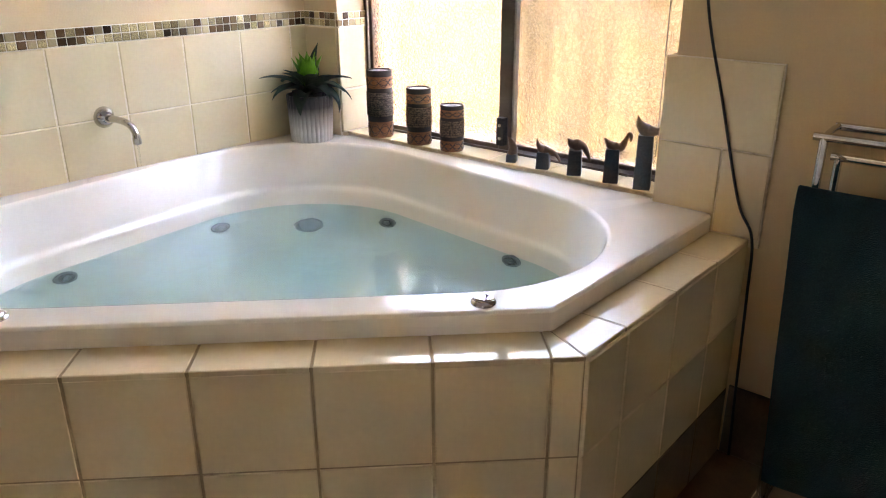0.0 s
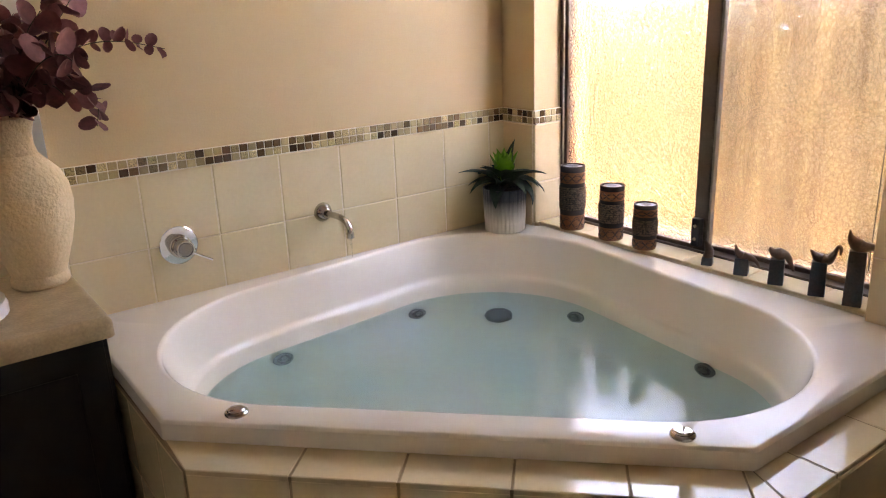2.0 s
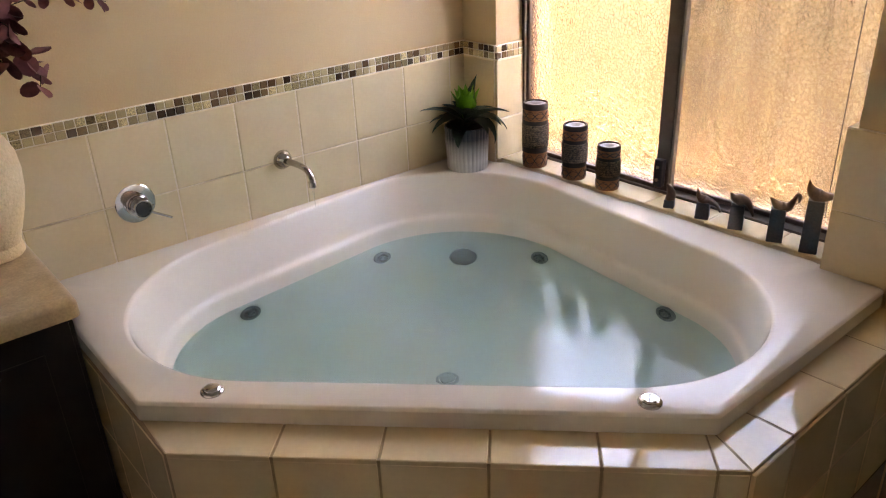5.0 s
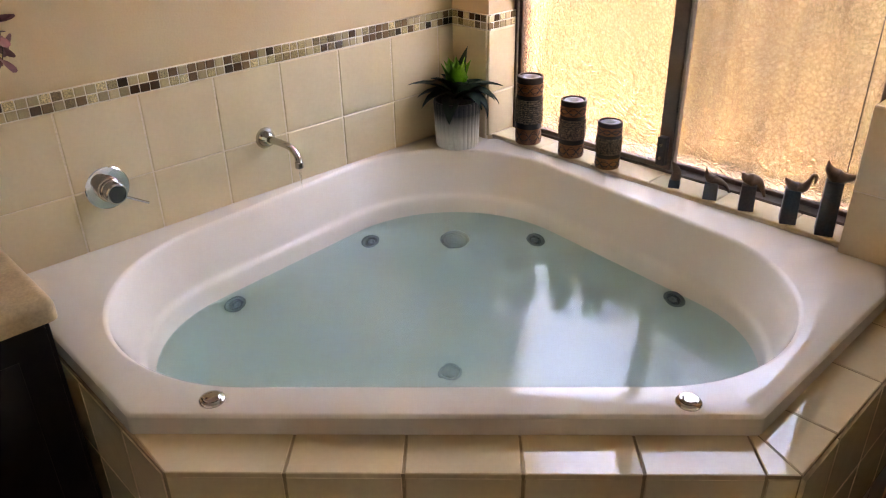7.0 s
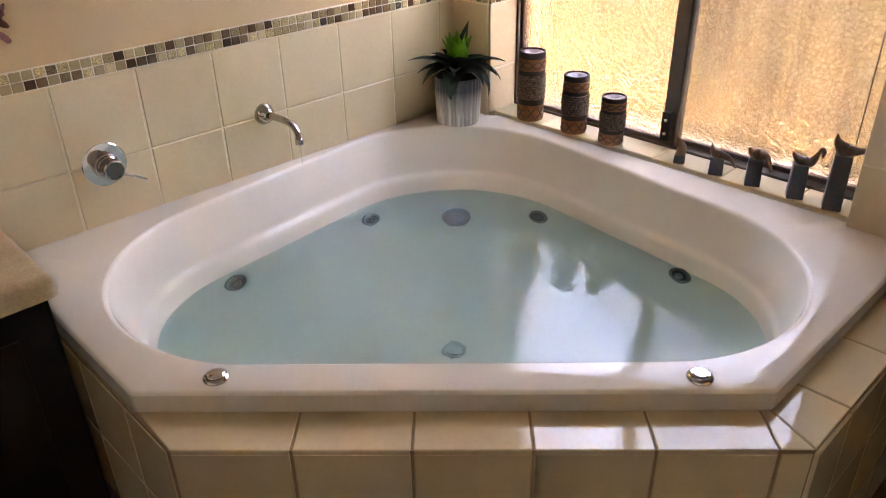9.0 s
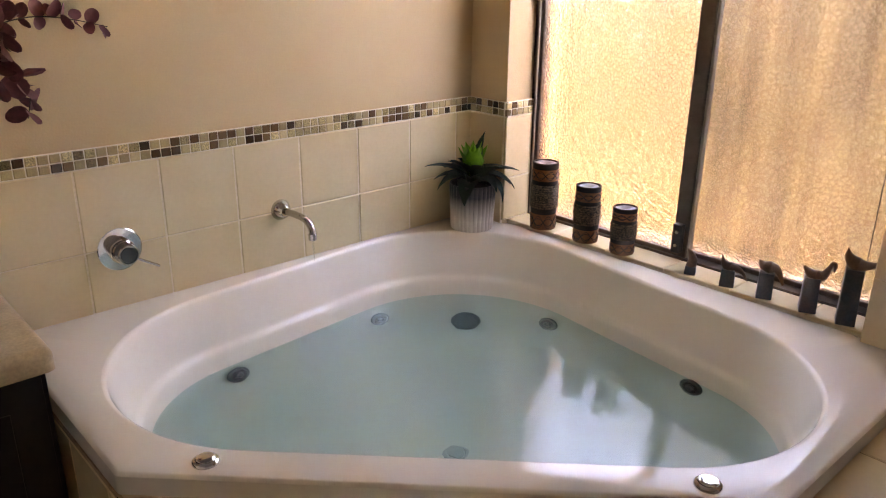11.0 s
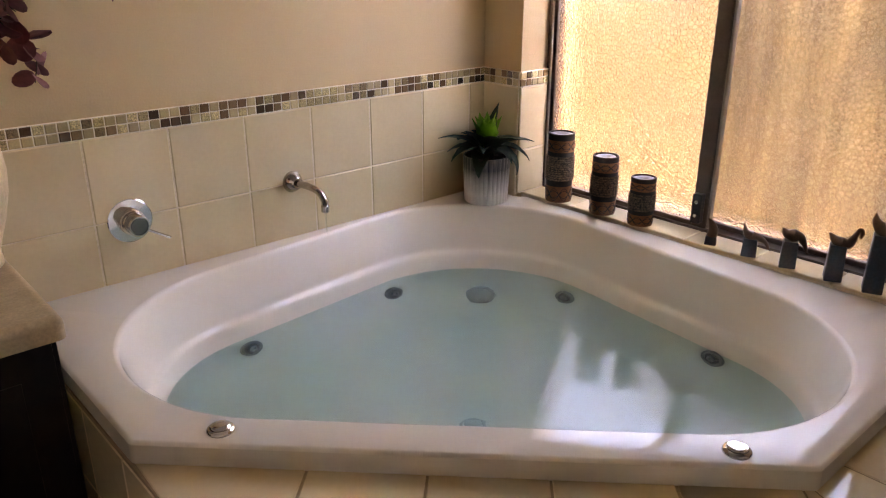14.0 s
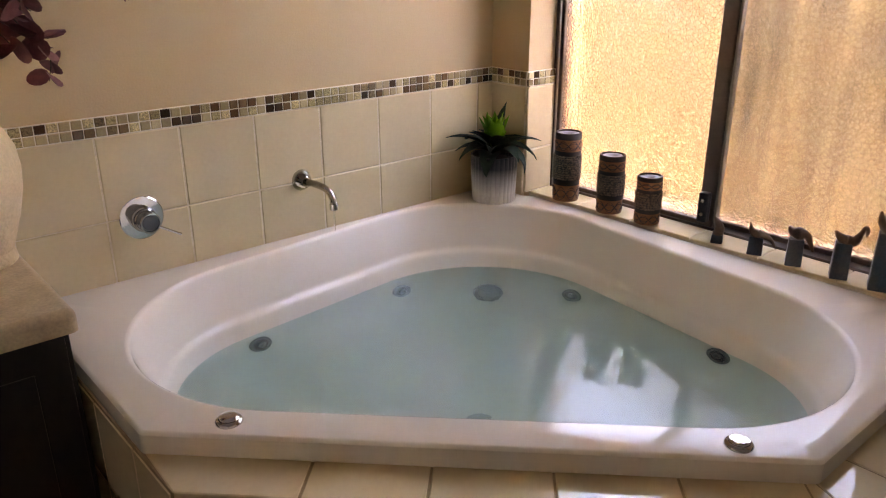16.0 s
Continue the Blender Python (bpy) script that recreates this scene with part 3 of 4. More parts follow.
JETM = mat("jet_grey", (0.17, 0.175, 0.165), 0.3, 0.0, scale=30)
WASTE = mat("dull_waste", (0.52, 0.50, 0.45), 0.4, 0.0, scale=30)
JETDARK = mat("jet_dark", (0.002, 0.002, 0.002), 0.5, scale=30)
def jet(base, toward, r=0.033, big=False):
    t = thing("spa_suction" if big else "spa_jet", "ringed grey suction cover under water" if big else "small round grey spa jet under water", "spa jet", group="" if big else "spa jets")
    t.matrix_world = wall_at(0, base, toward)
    part("flange", lathe([(r, -0.004), (r, 0.003), (r * 0.93, 0.006), (r * 0.72, 0.007), (r * 0.68, 0.003)], 32), JETM, t, smooth=40)
    part("socket", lathe([(r * 0.69, 0.0035), (r * 0.67, 0.0045), (0, 0.0045)], 32), JETDARK if not big else JETM, t, smooth=40)
    if big:
        for k in range(4):
            rr = r * (0.86 - 0.21 * k)
            part("ring", lathe([(rr, 0.004), (rr, 0.0095), (rr * 0.86, 0.0095), (rr * 0.86, 0.004)], 32), JETDARK, t, smooth=40)
    else:
        part("nozzle", lathe([(r * 0.36, 0.003), (r * 0.34, 0.012), (r * 0.22, 0.012), (r * 0.18, 0.006), (0, 0.006)], 24), JETM, t, smooth=40)
    return t
def jet_on_wall(x, y, z, r=0.033, big=False):
    """A jet set on the bowl's wall at height z, at the place nearest to (x, y)."""
    k = next(i for i in range(len(PROFILE) - 1) if PROFILE[i][1] >= z > PROFILE[i + 1][1])
    (d0, z0), (d1, z1) = PROFILE[k], PROFILE[k + 1]
    ring = [Vector(p) for p in bowl_ring(d0 + (d1 - d0) * (z0 - z) / (z0 - z1), z, 60)]
    ring = resample(ring, 900)
    i = min(range(len(ring)), key=lambda n: (ring[n] - Vector((x, y))).length)
    t = (ring[(i + 3) % len(ring)] - ring[i - 3]).normalized()
    n = Vector((-t.y, t.x, (d1 - d0) / (z0 - z1)))
    p = Vector((*ring[i], z)) + n.normalized() * 0.001
    jet(p, n, r, big)
jet_on_wall(-0.998, -0.176, 0.400)
jet_on_wall(-0.500, -0.146, 0.378)
jet_on_wall(-0.250, -0.255, 0.315, 0.047, True)
jet_on_wall(-0.142, -0.492, 0.374)
jet_on_wall(-0.196, -0.998, 0.42)
drain = thing("bath_drain", "small round dull metal bath waste under the water", "drain", (-0.695, -0.682, 0.20))
part("flange", lathe([(0.032, -0.002), (0.032, 0.002), (0.026, 0.004), (0.024, 0.001)], 32), WASTE, drain, smooth=40)
part("plug", lathe([(0.022, 0.001), (0.022, 0.007), (0.017, 0.010), (0, 0.0105)], 32), WASTE, drain, smooth=40)

# water: a sheet just inside the bowl's wall
b = bmesh.new()
ring = [b.verts.new((x, y, WATER)) for x, y in bowl_ring(0.0617, WATER)]
b.faces.new(ring)
for f in b.faces:
    if f.normal.z < 0:
        f.normal_flip()
water = tagged(link("bath_water", b, WATERMAT), "clear pale turquoise water filling the bath", "water", kind="structure")
water.visible_shadow = False

# ---- tiled surround ----
AP = [(-1.486, -0.8035), (-0.743, -1.5605), (-0.002, -1.5665)]
b = bmesh.new()
merge(b, slab([(-1.4842, -0.01), (-1.4842, -0.8027), (-0.7424, -1.5587), (-0.01, -1.5647), (-0.01, -1.43), (-0.72, -1.43), (-1.42, -0.72), (-1.42, -0.01)], 0.0, LEDGE - 0.0018))
surround = structure("bath_surround", b, BROWNGROUT, "cream tiled apron and ledge round the corner bath with brown base tiles", "bath surround")
front = Vector((AP[1][0] - AP[0][0], AP[1][1] - AP[0][1], 0))
FL = front.length
fu = front.normalized()
fin = Vector((-fu.y, fu.x, 0))
JO = [0.0, 0.2035, 0.4035, 0.6035, 0.8035, 1.0035, FL]
def ledge_piece(corners, parent):
    """A ledge tile of any plan, 8 mm thick."""
    e = bmesh.new()
    c = sum((Vector(p) for p in corners), Vector((0, 0))) / len(corners)
    pts = [Vector(p) + (c - Vector(p)).normalized() * 0.0022 for p in corners]
    merge(e, slab([tuple(p) for p in pts], LEDGE - 0.014, LEDGE, 0.002, 1))
    return link("tile", e, TILE, parent)
def on_front(s, inward):
    p = Vector((*AP[0], 0)) + fu * s + fin * inward
    return (p.x, p.y)
LW = 0.105
for s0, s1 in zip(JO, JO[1:]):
    a0 = on_front(s0, LW) if s0 > 0 else (-1.478, -0.66)
    a1 = on_front(s1, LW) if s1 < FL else (-0.698, -1.455)
    ledge_piece([on_front(s0, 0), on_front(s1, 0), a1, a0], surround)
RJ = [-0.743, -0.601, -0.396, -0.194, -0.010]
for x0, x1 in zip(RJ, RJ[1:]):
    q = lambda x: AP[1][1] + (AP[2][1] - AP[1][1]) * (x - AP[1][0]) / (AP[2][0] - AP[1][0])
    ledge_piece([(x0, q(x0)), (x1, q(x1)), (x1, -1.455), (x0 if x0 > -0.7 else -0.698, -1.455)], surround)
AROWS = ((0.19, 0.39, TILE), (0.39, LEDGE - 0.008, TILE), (0.0, 0.19, BROWNTILE))
for z0, z1, mt in AROWS:
    for s0, s1 in zip(JO, JO[1:]):
        p = Vector((*AP[0], 0)) + fu * (s0 + G / 2) + fin * 0.008
        tile(s1 - s0 - G, z1 - z0 - GH, facing((p.x, p.y, z0 + GH / 2), fu, (0, 0, 1)), surround, mt)
    for x0, x1 in zip(RJ, RJ[1:]):
        tile(x1 - x0 - G, z1 - z0 - GH, facing((x0 + G / 2, -1.5583, z0 + GH / 2), (1, 0, 0), (0, 0, 1)), surround, mt)
    for y0, y1 in ((-0.635, -0.795), (-0.435, -0.635), (-0.235, -0.435)):
        tile(abs(y0 - y1) - G, z1 - z0 - G, facing((-1.4785, max(y0, y1) - G / 2, z0 + G / 2), (0, -1, 0), (0, 0, 1)), surround, mt)
part("grout_bed", slab([on_front(0.004, 0.003), on_front(FL - 0.002, 0.003), on_front(FL - 0.004, 0.0085), on_front(0.008, 0.0085)], 0.19, LEDGE - 0.016), GROUT, surround, "beige grout between apron tiles")
part("grout_bed", box(-0.738, -1.5625, 0.19, -0.012, -1.5565, LEDGE - 0.016), GROUT, surround)
# brown skirting on the window wall and floor tiles
for i in range(8):
    y0 = -1.57 - 0.2013 * i
    tile(0.2013 - G, 0.2 - G, facing((-0.002, y0, 0.0), (0, -1, 0), (0, 0, 1)), wall_east, BROWNTILE)
for i in range(8):
    for k in range(9):
        tile(0.3 - 0.004, 0.3 - 0.004, facing((-0.3 * (i + 1), -0.5 - 0.3 * (k + 1), -0.008), (1, 0, 0), (0, 1, 0)), floor, BROWNTILE)

# ---- tapware ----
def spout():
    t = thing("bath_spout", "curved chrome wall spout with round flange", "tap", (-0.751, -0.0075, 0.795))
    part("flange", lathe([(0.030, 0), (0.030, 0.006), (0.026, 0.014), (0.018, 0.028), (0.013, 0.032)], 32, pose(0, 0, 0, 90, 0, 0)), DIMCHROME, t, smooth=40)
    pts = curve([(0, -0.02, 0), (0.008, -0.075, -0.001), (0.016, -0.108, -0.009), (0.020, -0.126, -0.028), (0.020, -0.131, -0.050)], 8)
    part("pipe", tube(pts, 0.0095, 16), DIMCHROME, t, smooth=60)
    part("nozzle", lathe([(0.0085, -0.012), (0.0115, -0.010), (0.0115, 0.006), (0.0095, 0.008)], 20, pose(0.020, -0.131, -0.050)), DIMCHROME, t, smooth=40)
spout()
stream = thing("water_stream", "short clear trickle of water hanging from the spout", "water")
sm = part("stream", tube([(-0.731, -0.1385, 0.736), (-0.731, -0.139, 0.715), (-0.731, -0.1395, 0.69), (-0.731, -0.140, 0.672)], [0.0034, 0.0028, 0.0018, 0.0004], 8), mat("running_water", (0.95, 0.97, 0.97), 0.02, transmission=1.0, ior=1.2, scale=40, bump=0.001, bump_scale=90), stream, smooth=80)
sm.visible_shadow = False
def mixer():
    t = thing("bath_mixer", "round chrome wall mixer with slim lever", "tap", (-1.201, -0.0075, 0.784))
    part("plate", lathe([(0.0545, 0), (0.0545, 0.003), (0.052, 0.005), (0.026, 0.006), (0, 0.006)], 48, pose(0, 0, 0, 90, 0, 0)), CHROME, t, smooth=30)
    part("body", lathe([(0.031, 0.005), (0.031, 0.020), (0.030, 0.0215), (0.0275, 0.0225), (0.0275, 0.031), (0.0255, 0.033), (0.0255, 0.058), (0.0235, 0.061), (0.021, 0.061), (0.0195, 0.056), (0, 0.056)], 40, pose(0, 0, 0, 90, 0, 0)), DIMCHROME, t, smooth=30)
    part("cap", lathe([(0.0185, 0.0565), (0.0175, 0.0585), (0, 0.0585)], 32, pose(0, 0, 0, 90, 0, 0)), DARKCHROME, t, smooth=30)
    part("lever", tube([(0.012, -0.050, -0.010), (0.040, -0.058, -0.026), (0.068, -0.066, -0.042)], [0.0038, 0.0036, 0.0034], 10), CHROME, t, smooth=40)
mixer()

# ---- vanity ----
def vanity():
    t = thing("vanity_cabinet", "black-stained wooden vanity cabinet beside the bath", "cabinet")
    part("body", box(-2.85, -0.425, 0.0, -1.503, -0.011, 0.749, 0.002, 1), DARKWOOD, t)
    for x0, x1 in ((-1.985, -1.515), (-2.46, -1.99), (-2.845, -2.465)):
        d = part("door", box(x0, -0.444, 0.09, x1, -0.426, 0.742, 0.003, 2), DARKWOOD, t)
        part("panel", box(x0 + 0.06, -0.447, 0.15, x1 - 0.06, -0.4445, 0.68, 0.002, 1), DARKWOOD, d)
vanity()
bm = box(-2.9, -0.469, 0.75, -1.491, -0.011, COUNTER)
edges = [e for e in bm.edges if (abs(e.verts[0].co.y + 0.469) < 1e-4 and abs(e.verts[1].co.y + 0.469) < 1e-4) or (e.verts[0].co.z > 0.78 and e.verts[1].co.z > 0.78 and e.verts[0].co.x > -1.6 and e.verts[1].co.x > -1.6)]
bmesh.ops.bevel(bm, geom=[e for e in edges if e.verts[0].co.z > 0.78 or e.verts[1].co.z > 0.78], offset=0.018, segments=5, affect="EDGES", profile=0.5)
tagged(link("benchtop", bm, STONE, smooth=40), "beige mottled laminate benchtop on the dark vanity", "benchtop")

def basin():
    t = thing("hand_basin", "white ceramic oval inset basin in the benchtop", "basin", (-1.905, -0.245, COUNTER))
    b = lathe([(1.0, 0.0), (1.0, 0.018), (0.985, 0.028), (0.95, 0.031), (0.90, 0.026), (0.86, 0.008), (0.80, -0.03), (0.6, -0.035), (0, -0.037)], 64)
    for v in b.verts:
        v.co.x *= 0.252
        v.co.y *= 0.185
    part("bowl", b, CERAMIC, t, smooth=50)
basin()

mirror = thing("mirror", "frameless wall mirror above the benchtop", "mirror")
part("glass", box(-2.9, -0.007, MOS0 + 2 * MOSP + 0.002, -1.482, -0.0005, 2.0, 0.0012, 1), MIRROR, mirror)

# ---- vase with branches ----
VX, VY = -1.566, -0.128
def vase():
    t = thing("vase", "tall cream stucco vase on the benchtop", "vase", (VX, VY, COUNTER))
    prof = [(0, 0.0), (0.058, 0.0), (0.064, 0.006), (0.064, 0.018), (0.060, 0.028), (0.068, 0.055), (0.084, 0.10), (0.096, 0.15), (0.1005, 0.195), (0.097, 0.235), (0.083, 0.268),
            (0.062, 0.292), (0.046, 0.31), (0.040, 0.33), (0.041, 0.355), (0.049, 0.383), (0.054, 0.392), (0.051, 0.397), (0.043, 0.39), (0.036, 0.36), (0.034, 0.30)]
    for name, a, c in (("foot", 0, 5), ("body", 4, 13), ("neck", 12, len(prof))):
        b = lathe(prof[a:c], 64)
        for v in b.verts:
            k = noise.noise(v.co * 18) * 0.0016 + noise.noise(v.co * 60) * 0.0006
            v.co += Vector((v.co.x, v.co.y, 0)).normalized() * k if v.co.xy.length > 0.001 else Vector()
        part(name, b, STUCCO, t, smooth=60)
vase()

def round_leaf(b, base, along, normal, size, fold=0.15):
    """A round eucalyptus leaf, slightly cupped, added to b."""
    a = Vector(along).normalized()
    n = Vector(normal)
    n = (n - a * n.dot(a)).normalized()
    s = a.cross(n)
    rim = []
    c = b.verts.new(base + a * size * 0.55 + n * -fold * size * 0.5)
    for k in range(12):
        ang = 2 * math.pi * k / 12
        w = 0.46 * (1 + 0.10 * math.cos(ang))
        p = base + a * size * (0.55 - 0.55 * math.cos(ang)) + s * size * w * math.sin(ang) + n * size * fold * abs(math.sin(ang)) * 0.6
        rim.append(b.verts.new(p))
    for k in range(12):
        b.faces.new((c, rim[k], rim[(k + 1) % 12]))

def spray(points, leaf0, leaf1, pairs, parent, seed):
    rnd = random.Random(seed)
    pts = curve(points, 12)
    st = part("stem", tube(pts, [0.0022 * (1 - 0.6 * i / len(pts)) for i in range(len(pts))], 6), STEM, parent)
    for k in range(pairs):
        f = (k + 0.6) / pairs
        i = min(len(pts) - 2, int((0.25 + 0.75 * f) * (len(pts) - 1)))
        p, d = pts[i], (pts[i + 1] - pts[i]).normalized()
        size = leaf0 + (leaf1 - leaf0) * f
        for sgn in (1, -1):
            o = d.orthogonal().normalized()
            o = Matrix.Rotation(rnd.uniform(0, 6.28), 3, d) @ o
            al = (o * sgn + d * rnd.uniform(0.1, 0.7)).normalized()
            b = bmesh.new()
            round_leaf(b, p, al, (rnd.uniform(-1, 1), -0.9 + rnd.uniform(-0.6, 0.6), rnd.uniform(-0.8, 1.2)), size * rnd.uniform(0.8, 1.15), rnd.uniform(0.05, 0.3))
            part("leaf", b, LEAFRED, st, smooth=80)

branches = thing("branches", "burgundy eucalyptus branches in the vase", "branches", (VX, VY, COUNTER + 0.37))
def spread_out(seed, leaf0, leaf1, pairs, *points):
    """A branch from the vase's mouth through points of the room."""
    base = Vector((VX, VY, COUNTER + 0.37))
    spray([(0, 0, -0.06), (0.004, 0, 0.02)] + [Vector(p) - base for p in points], leaf0, leaf1, pairs, branches, seed)
spread_out(1, 0.048, 0.026, 16, (-1.53, -0.13, 1.235), (-1.456, -0.125, 1.285), (-1.412, -0.12, 1.322), (-1.347, -0.12, 1.338), (-1.277, -0.12, 1.333), (-1.198, -0.12, 1.314))
spread_out(2, 0.062, 0.046, 9, (-1.53, -0.15, 1.26), (-1.469, -0.19, 1.295), (-1.425, -0.20, 1.25), (-1.392, -0.20, 1.205), (-1.400, -0.20, 1.155))
spread_out(3, 0.064, 0.042, 11, (-1.51, -0.125, 1.26), (-1.452, -0.12, 1.355), (-1.42, -0.12, 1.398), (-1.379, -0.12, 1.45), (-1.30, -0.13, 1.54))
spread_out(4, 0.060, 0.040, 12, (-1.56, -0.14, 1.26), (-1.59, -0.15, 1.38), (-1.63, -0.16, 1.50), (-1.66, -0.17, 1.60))
spread_out(5, 0.064, 0.045, 9, (-1.54, -0.16, 1.23), (-1.50, -0.22, 1.30), (-1.46, -0.26, 1.32), (-1.43, -0.28, 1.29))
spread_out(6, 0.060, 0.045, 9, (-1.57, -0.16, 1.22), (-1.60, -0.22, 1.27), (-1.65, -0.26, 1.27), (-1.70, -0.27, 1.22))
spread_out(7, 0.062, 0.050, 8, (-1.54, -0.14, 1.24), (-1.52, -0.16, 1.31), (-1.50, -0.17, 1.37), (-1.47, -0.18, 1.41))
spread_out(8, 0.060, 0.050, 8, (-1.55, -0.14, 1.22), (-1.52, -0.17, 1.25), (-1.48, -0.20, 1.255), (-1.45, -0.21, 1.22))

# ---- plant ----
def plant():
    px, py = -0.108, -0.128
    t = thing("plant_pot", "fluted white ceramic pot fading to grey at the top", "plant pot", (px, py, RIM))
    flute = lambda a, z: 1 + 0.045 * abs(math.sin(a * 15)) ** 0.7
    POT = mat("pot_glaze", (0.74, 0.70, 0.66), 0.35, scale=10, fine=0.04)
    # the glaze fades from white below to grey at the top
    nt = POT.node_tree
    bs = nt.nodes["Principled BSDF"]
    co = nt.nodes.new("ShaderNodeTexCoord")
    sp = nt.nodes.new("ShaderNodeSeparateXYZ")
    nt.links.new(co.outputs["Object"], sp.inputs[0])
    mr = nt.nodes.new("ShaderNodeMapRange")
    mr.inputs[1].default_value, mr.inputs[2].default_value = 0.035, 0.115
    nt.links.new(sp.outputs[2], mr.inputs[0])
    mx = nt.nodes.new("ShaderNodeMix")
    mx.data_type = "RGBA"
    mx.inputs[6].default_value, mx.inputs[7].default_value = (0.72, 0.67, 0.60, 1), (0.06, 0.06, 0.062, 1)
    nt.links.new(mr.outputs[0], mx.inputs[0])
    nt.links.new(mx.outputs[2], bs.inputs["Base Color"])
    part("pot", lathe([(0, 0), (0.064, 0), (0.067, 0.004), (0.073, 0.147), (0.072, 0.151), (0.067, 0.151), (0.064, 0.125), (0.0, 0.125)], 240, None, flute), POT, t, smooth=50)
    part("soil", lathe([(0.063, 0.126), (0.062, 0.133), (0.03, 0.138), (0, 0.139)], 32), SOIL, t, smooth=60)
    p = thing("succulent_plant", "agave-like plant with dark outer and bright green inner leaves", "plant", (px, py, RIM + 0.134))
    rnd = random.Random(11)
    def blade(az, tilt, length, width, droop, material, z0):
        b = bmesh.new()
        a = Vector((math.cos(az), math.sin(az), 0))
        s = Vector((-math.sin(az), math.cos(az), 0))
        pts, q, ang = [], Vector((0, 0, z0)) + a * 0.006, tilt
        n = 10
        rows = []
        for k in range(n + 1):
            f = k / n
            w = width * (0.55 + 0.9 * f if f < 0.4 else (1 - f) / 0.6 * 0.91 + 0.0) * (1 if f < 0.999 else 0)
            up = Vector((0, 0, 1)) * math.cos(ang) - a * math.sin(ang)
            w *= 1 + 0.06 * math.sin(f * 25 + az)
            rows.append([b.verts.new(q - s * w + up * w * 0.45), b.verts.new(q - up * 0.0015), b.verts.new(q + s * w + up * w * 0.45)])
            q = q + (a * math.cos(ang) + Vector((0, 0, 1)) * math.sin(ang)) * (length / n)
            ang -= droop / n
        for r0, r1 in zip(rows, rows[1:]):
            for j in range(2):
                b.faces.new((r0[j], r0[j + 1], r1[j + 1], r1[j]))
        bmesh.ops.solidify(b, geom=b.faces[:], thickness=0.0014)
        part("leaf", b, material, p, smooth=60)
    for k in range(7):
        blade(radians(30 + 51 * k + rnd.uniform(-10, 10)), radians(rnd.uniform(55, 68)), rnd.uniform(0.10, 0.13), 0.030, radians(rnd.uniform(50, 80)), LEAFDARK, 0.025)
    for k in range(9):
        blade(radians(10 + 40 * k + rnd.uniform(-8, 8)), radians(rnd.uniform(35, 60)), rnd.uniform(0.125, 0.16), 0.033, radians(rnd.uniform(80, 125)), LEAFDARK, 0.012)
    for az, ln in ((-62, 0.14), (-150, 0.13)):
        blade(radians(az), radians(30), ln, 0.038, radians(135), LEAFDARK, 0.014)
    for az, ln in ((-65, 0.165), (148, 0.17)):
        blade(radians(az), radians(48), ln, 0.026, radians(62), LEAFDARK, 0.02)
    blade(radians(0), radians(78), 0.155, 0.034, radians(10), LEAFDARK, 0.03)
    for k in range(8):
        blade(radians(20 + 45 * k + rnd.uniform(-10, 10)), radians(rnd.uniform(56, 72)), rnd.uniform(0.10, 0.125), 0.035, radians(rnd.uniform(-12, 10)), LEAFLIGHT, 0.04)
    for k in range(4):
        blade(radians(50 + 90 * k), radians(80), 0.108, 0.026, 0, LEAFLIGHT, 0.045)
plant()

# ---- candles ----
def candle(x, y, h, r):
    t = thing("pillar_candle", "carved wooden candle pillar with plaited cord band on the sill", "candle", (x, y, SILL), random.uniform(0, 360), "candles on the sill")
    k0, k1, k2, k3, k4 = 0.24 * h, 0.32 * h, 0.68 * h, 0.74 * h, 0.91 * h
    part("lower_band", lathe([(0, 0), (r * 0.97, 0), (r, 0.003), (r, k0)], 48), BARK, t, smooth=40)
    part("cord_base", lathe([(r * 1.005, k0), (r * 1.005, k3)], 48), BURNT, t, smooth=40)
    part("upper_band", lathe([(r, k3), (r, k4)], 48), BARK, t, smooth=40)
    part("rim_band", lathe([(r * 1.005, k4), (r * 1.005, h - 0.002), (r * 0.98, h), (r * 0.86, h), (r * 0.84, h - 0.008)], 48), BURNT, t, smooth=40)
    part("wax", lathe([(r * 0.86, h - 0.009), (r * 0.80, h - 0.004), (r * 0.45, h - 0.003), (r * 0.30, h - 0.010), (0, h - 0.012)], 40, None, lambda a, z: 1 + 0.06 * math.sin(2 * a + 1)), WAX, t, smooth=60)
    n = max(5, round((k2 - k1) / 0.0072))
    for i in range(n):
        z = k1 + (k2 - k1) * (i + 0.5) / n
        b = bmesh.new()
        for ph in (0, math.pi):
            pts = [(math.cos(a) * (r * 1.005 + 0.0016 * math.cos(a * 26 + ph)), math.sin(a) * (r * 1.005 + 0.0016 * math.cos(a * 26 + ph)), z + 0.0018 * math.sin(a * 26 + ph)) for a in [2 * math.pi * j / 156 for j in range(157)]]
            merge(b, tube(pts, 0.0020, 4, False))
        part("cord", b, ROPE, t, "plaited dark cord")
    for z0, z1 in ((0.004, k0 - 0.003), (k3 + 0.003, k4 - 0.003)):
        for ph, am in ((0, 1), (math.pi, 1), (0, 0.6), (math.pi, 0.6)):
            pts = [(math.cos(a) * (r + 0.0002), math.sin(a) * (r + 0.0002), (z0 + z1) / 2 + (z1 - z0) * 0.44 * am * math.sin(a * 4 + ph)) for a in [2 * math.pi * j / 96 for j in range(97)]]
            part("carved_line", tube(pts, 0.0011, 4, False), BURNT, t)
random.seed(3)
candle(0.045, -0.303, 0.218, 0.0415)
candle(0.045, -0.476, 0.178, 0.039)
candle(0.043, -0.614, 0.141, 0.036)

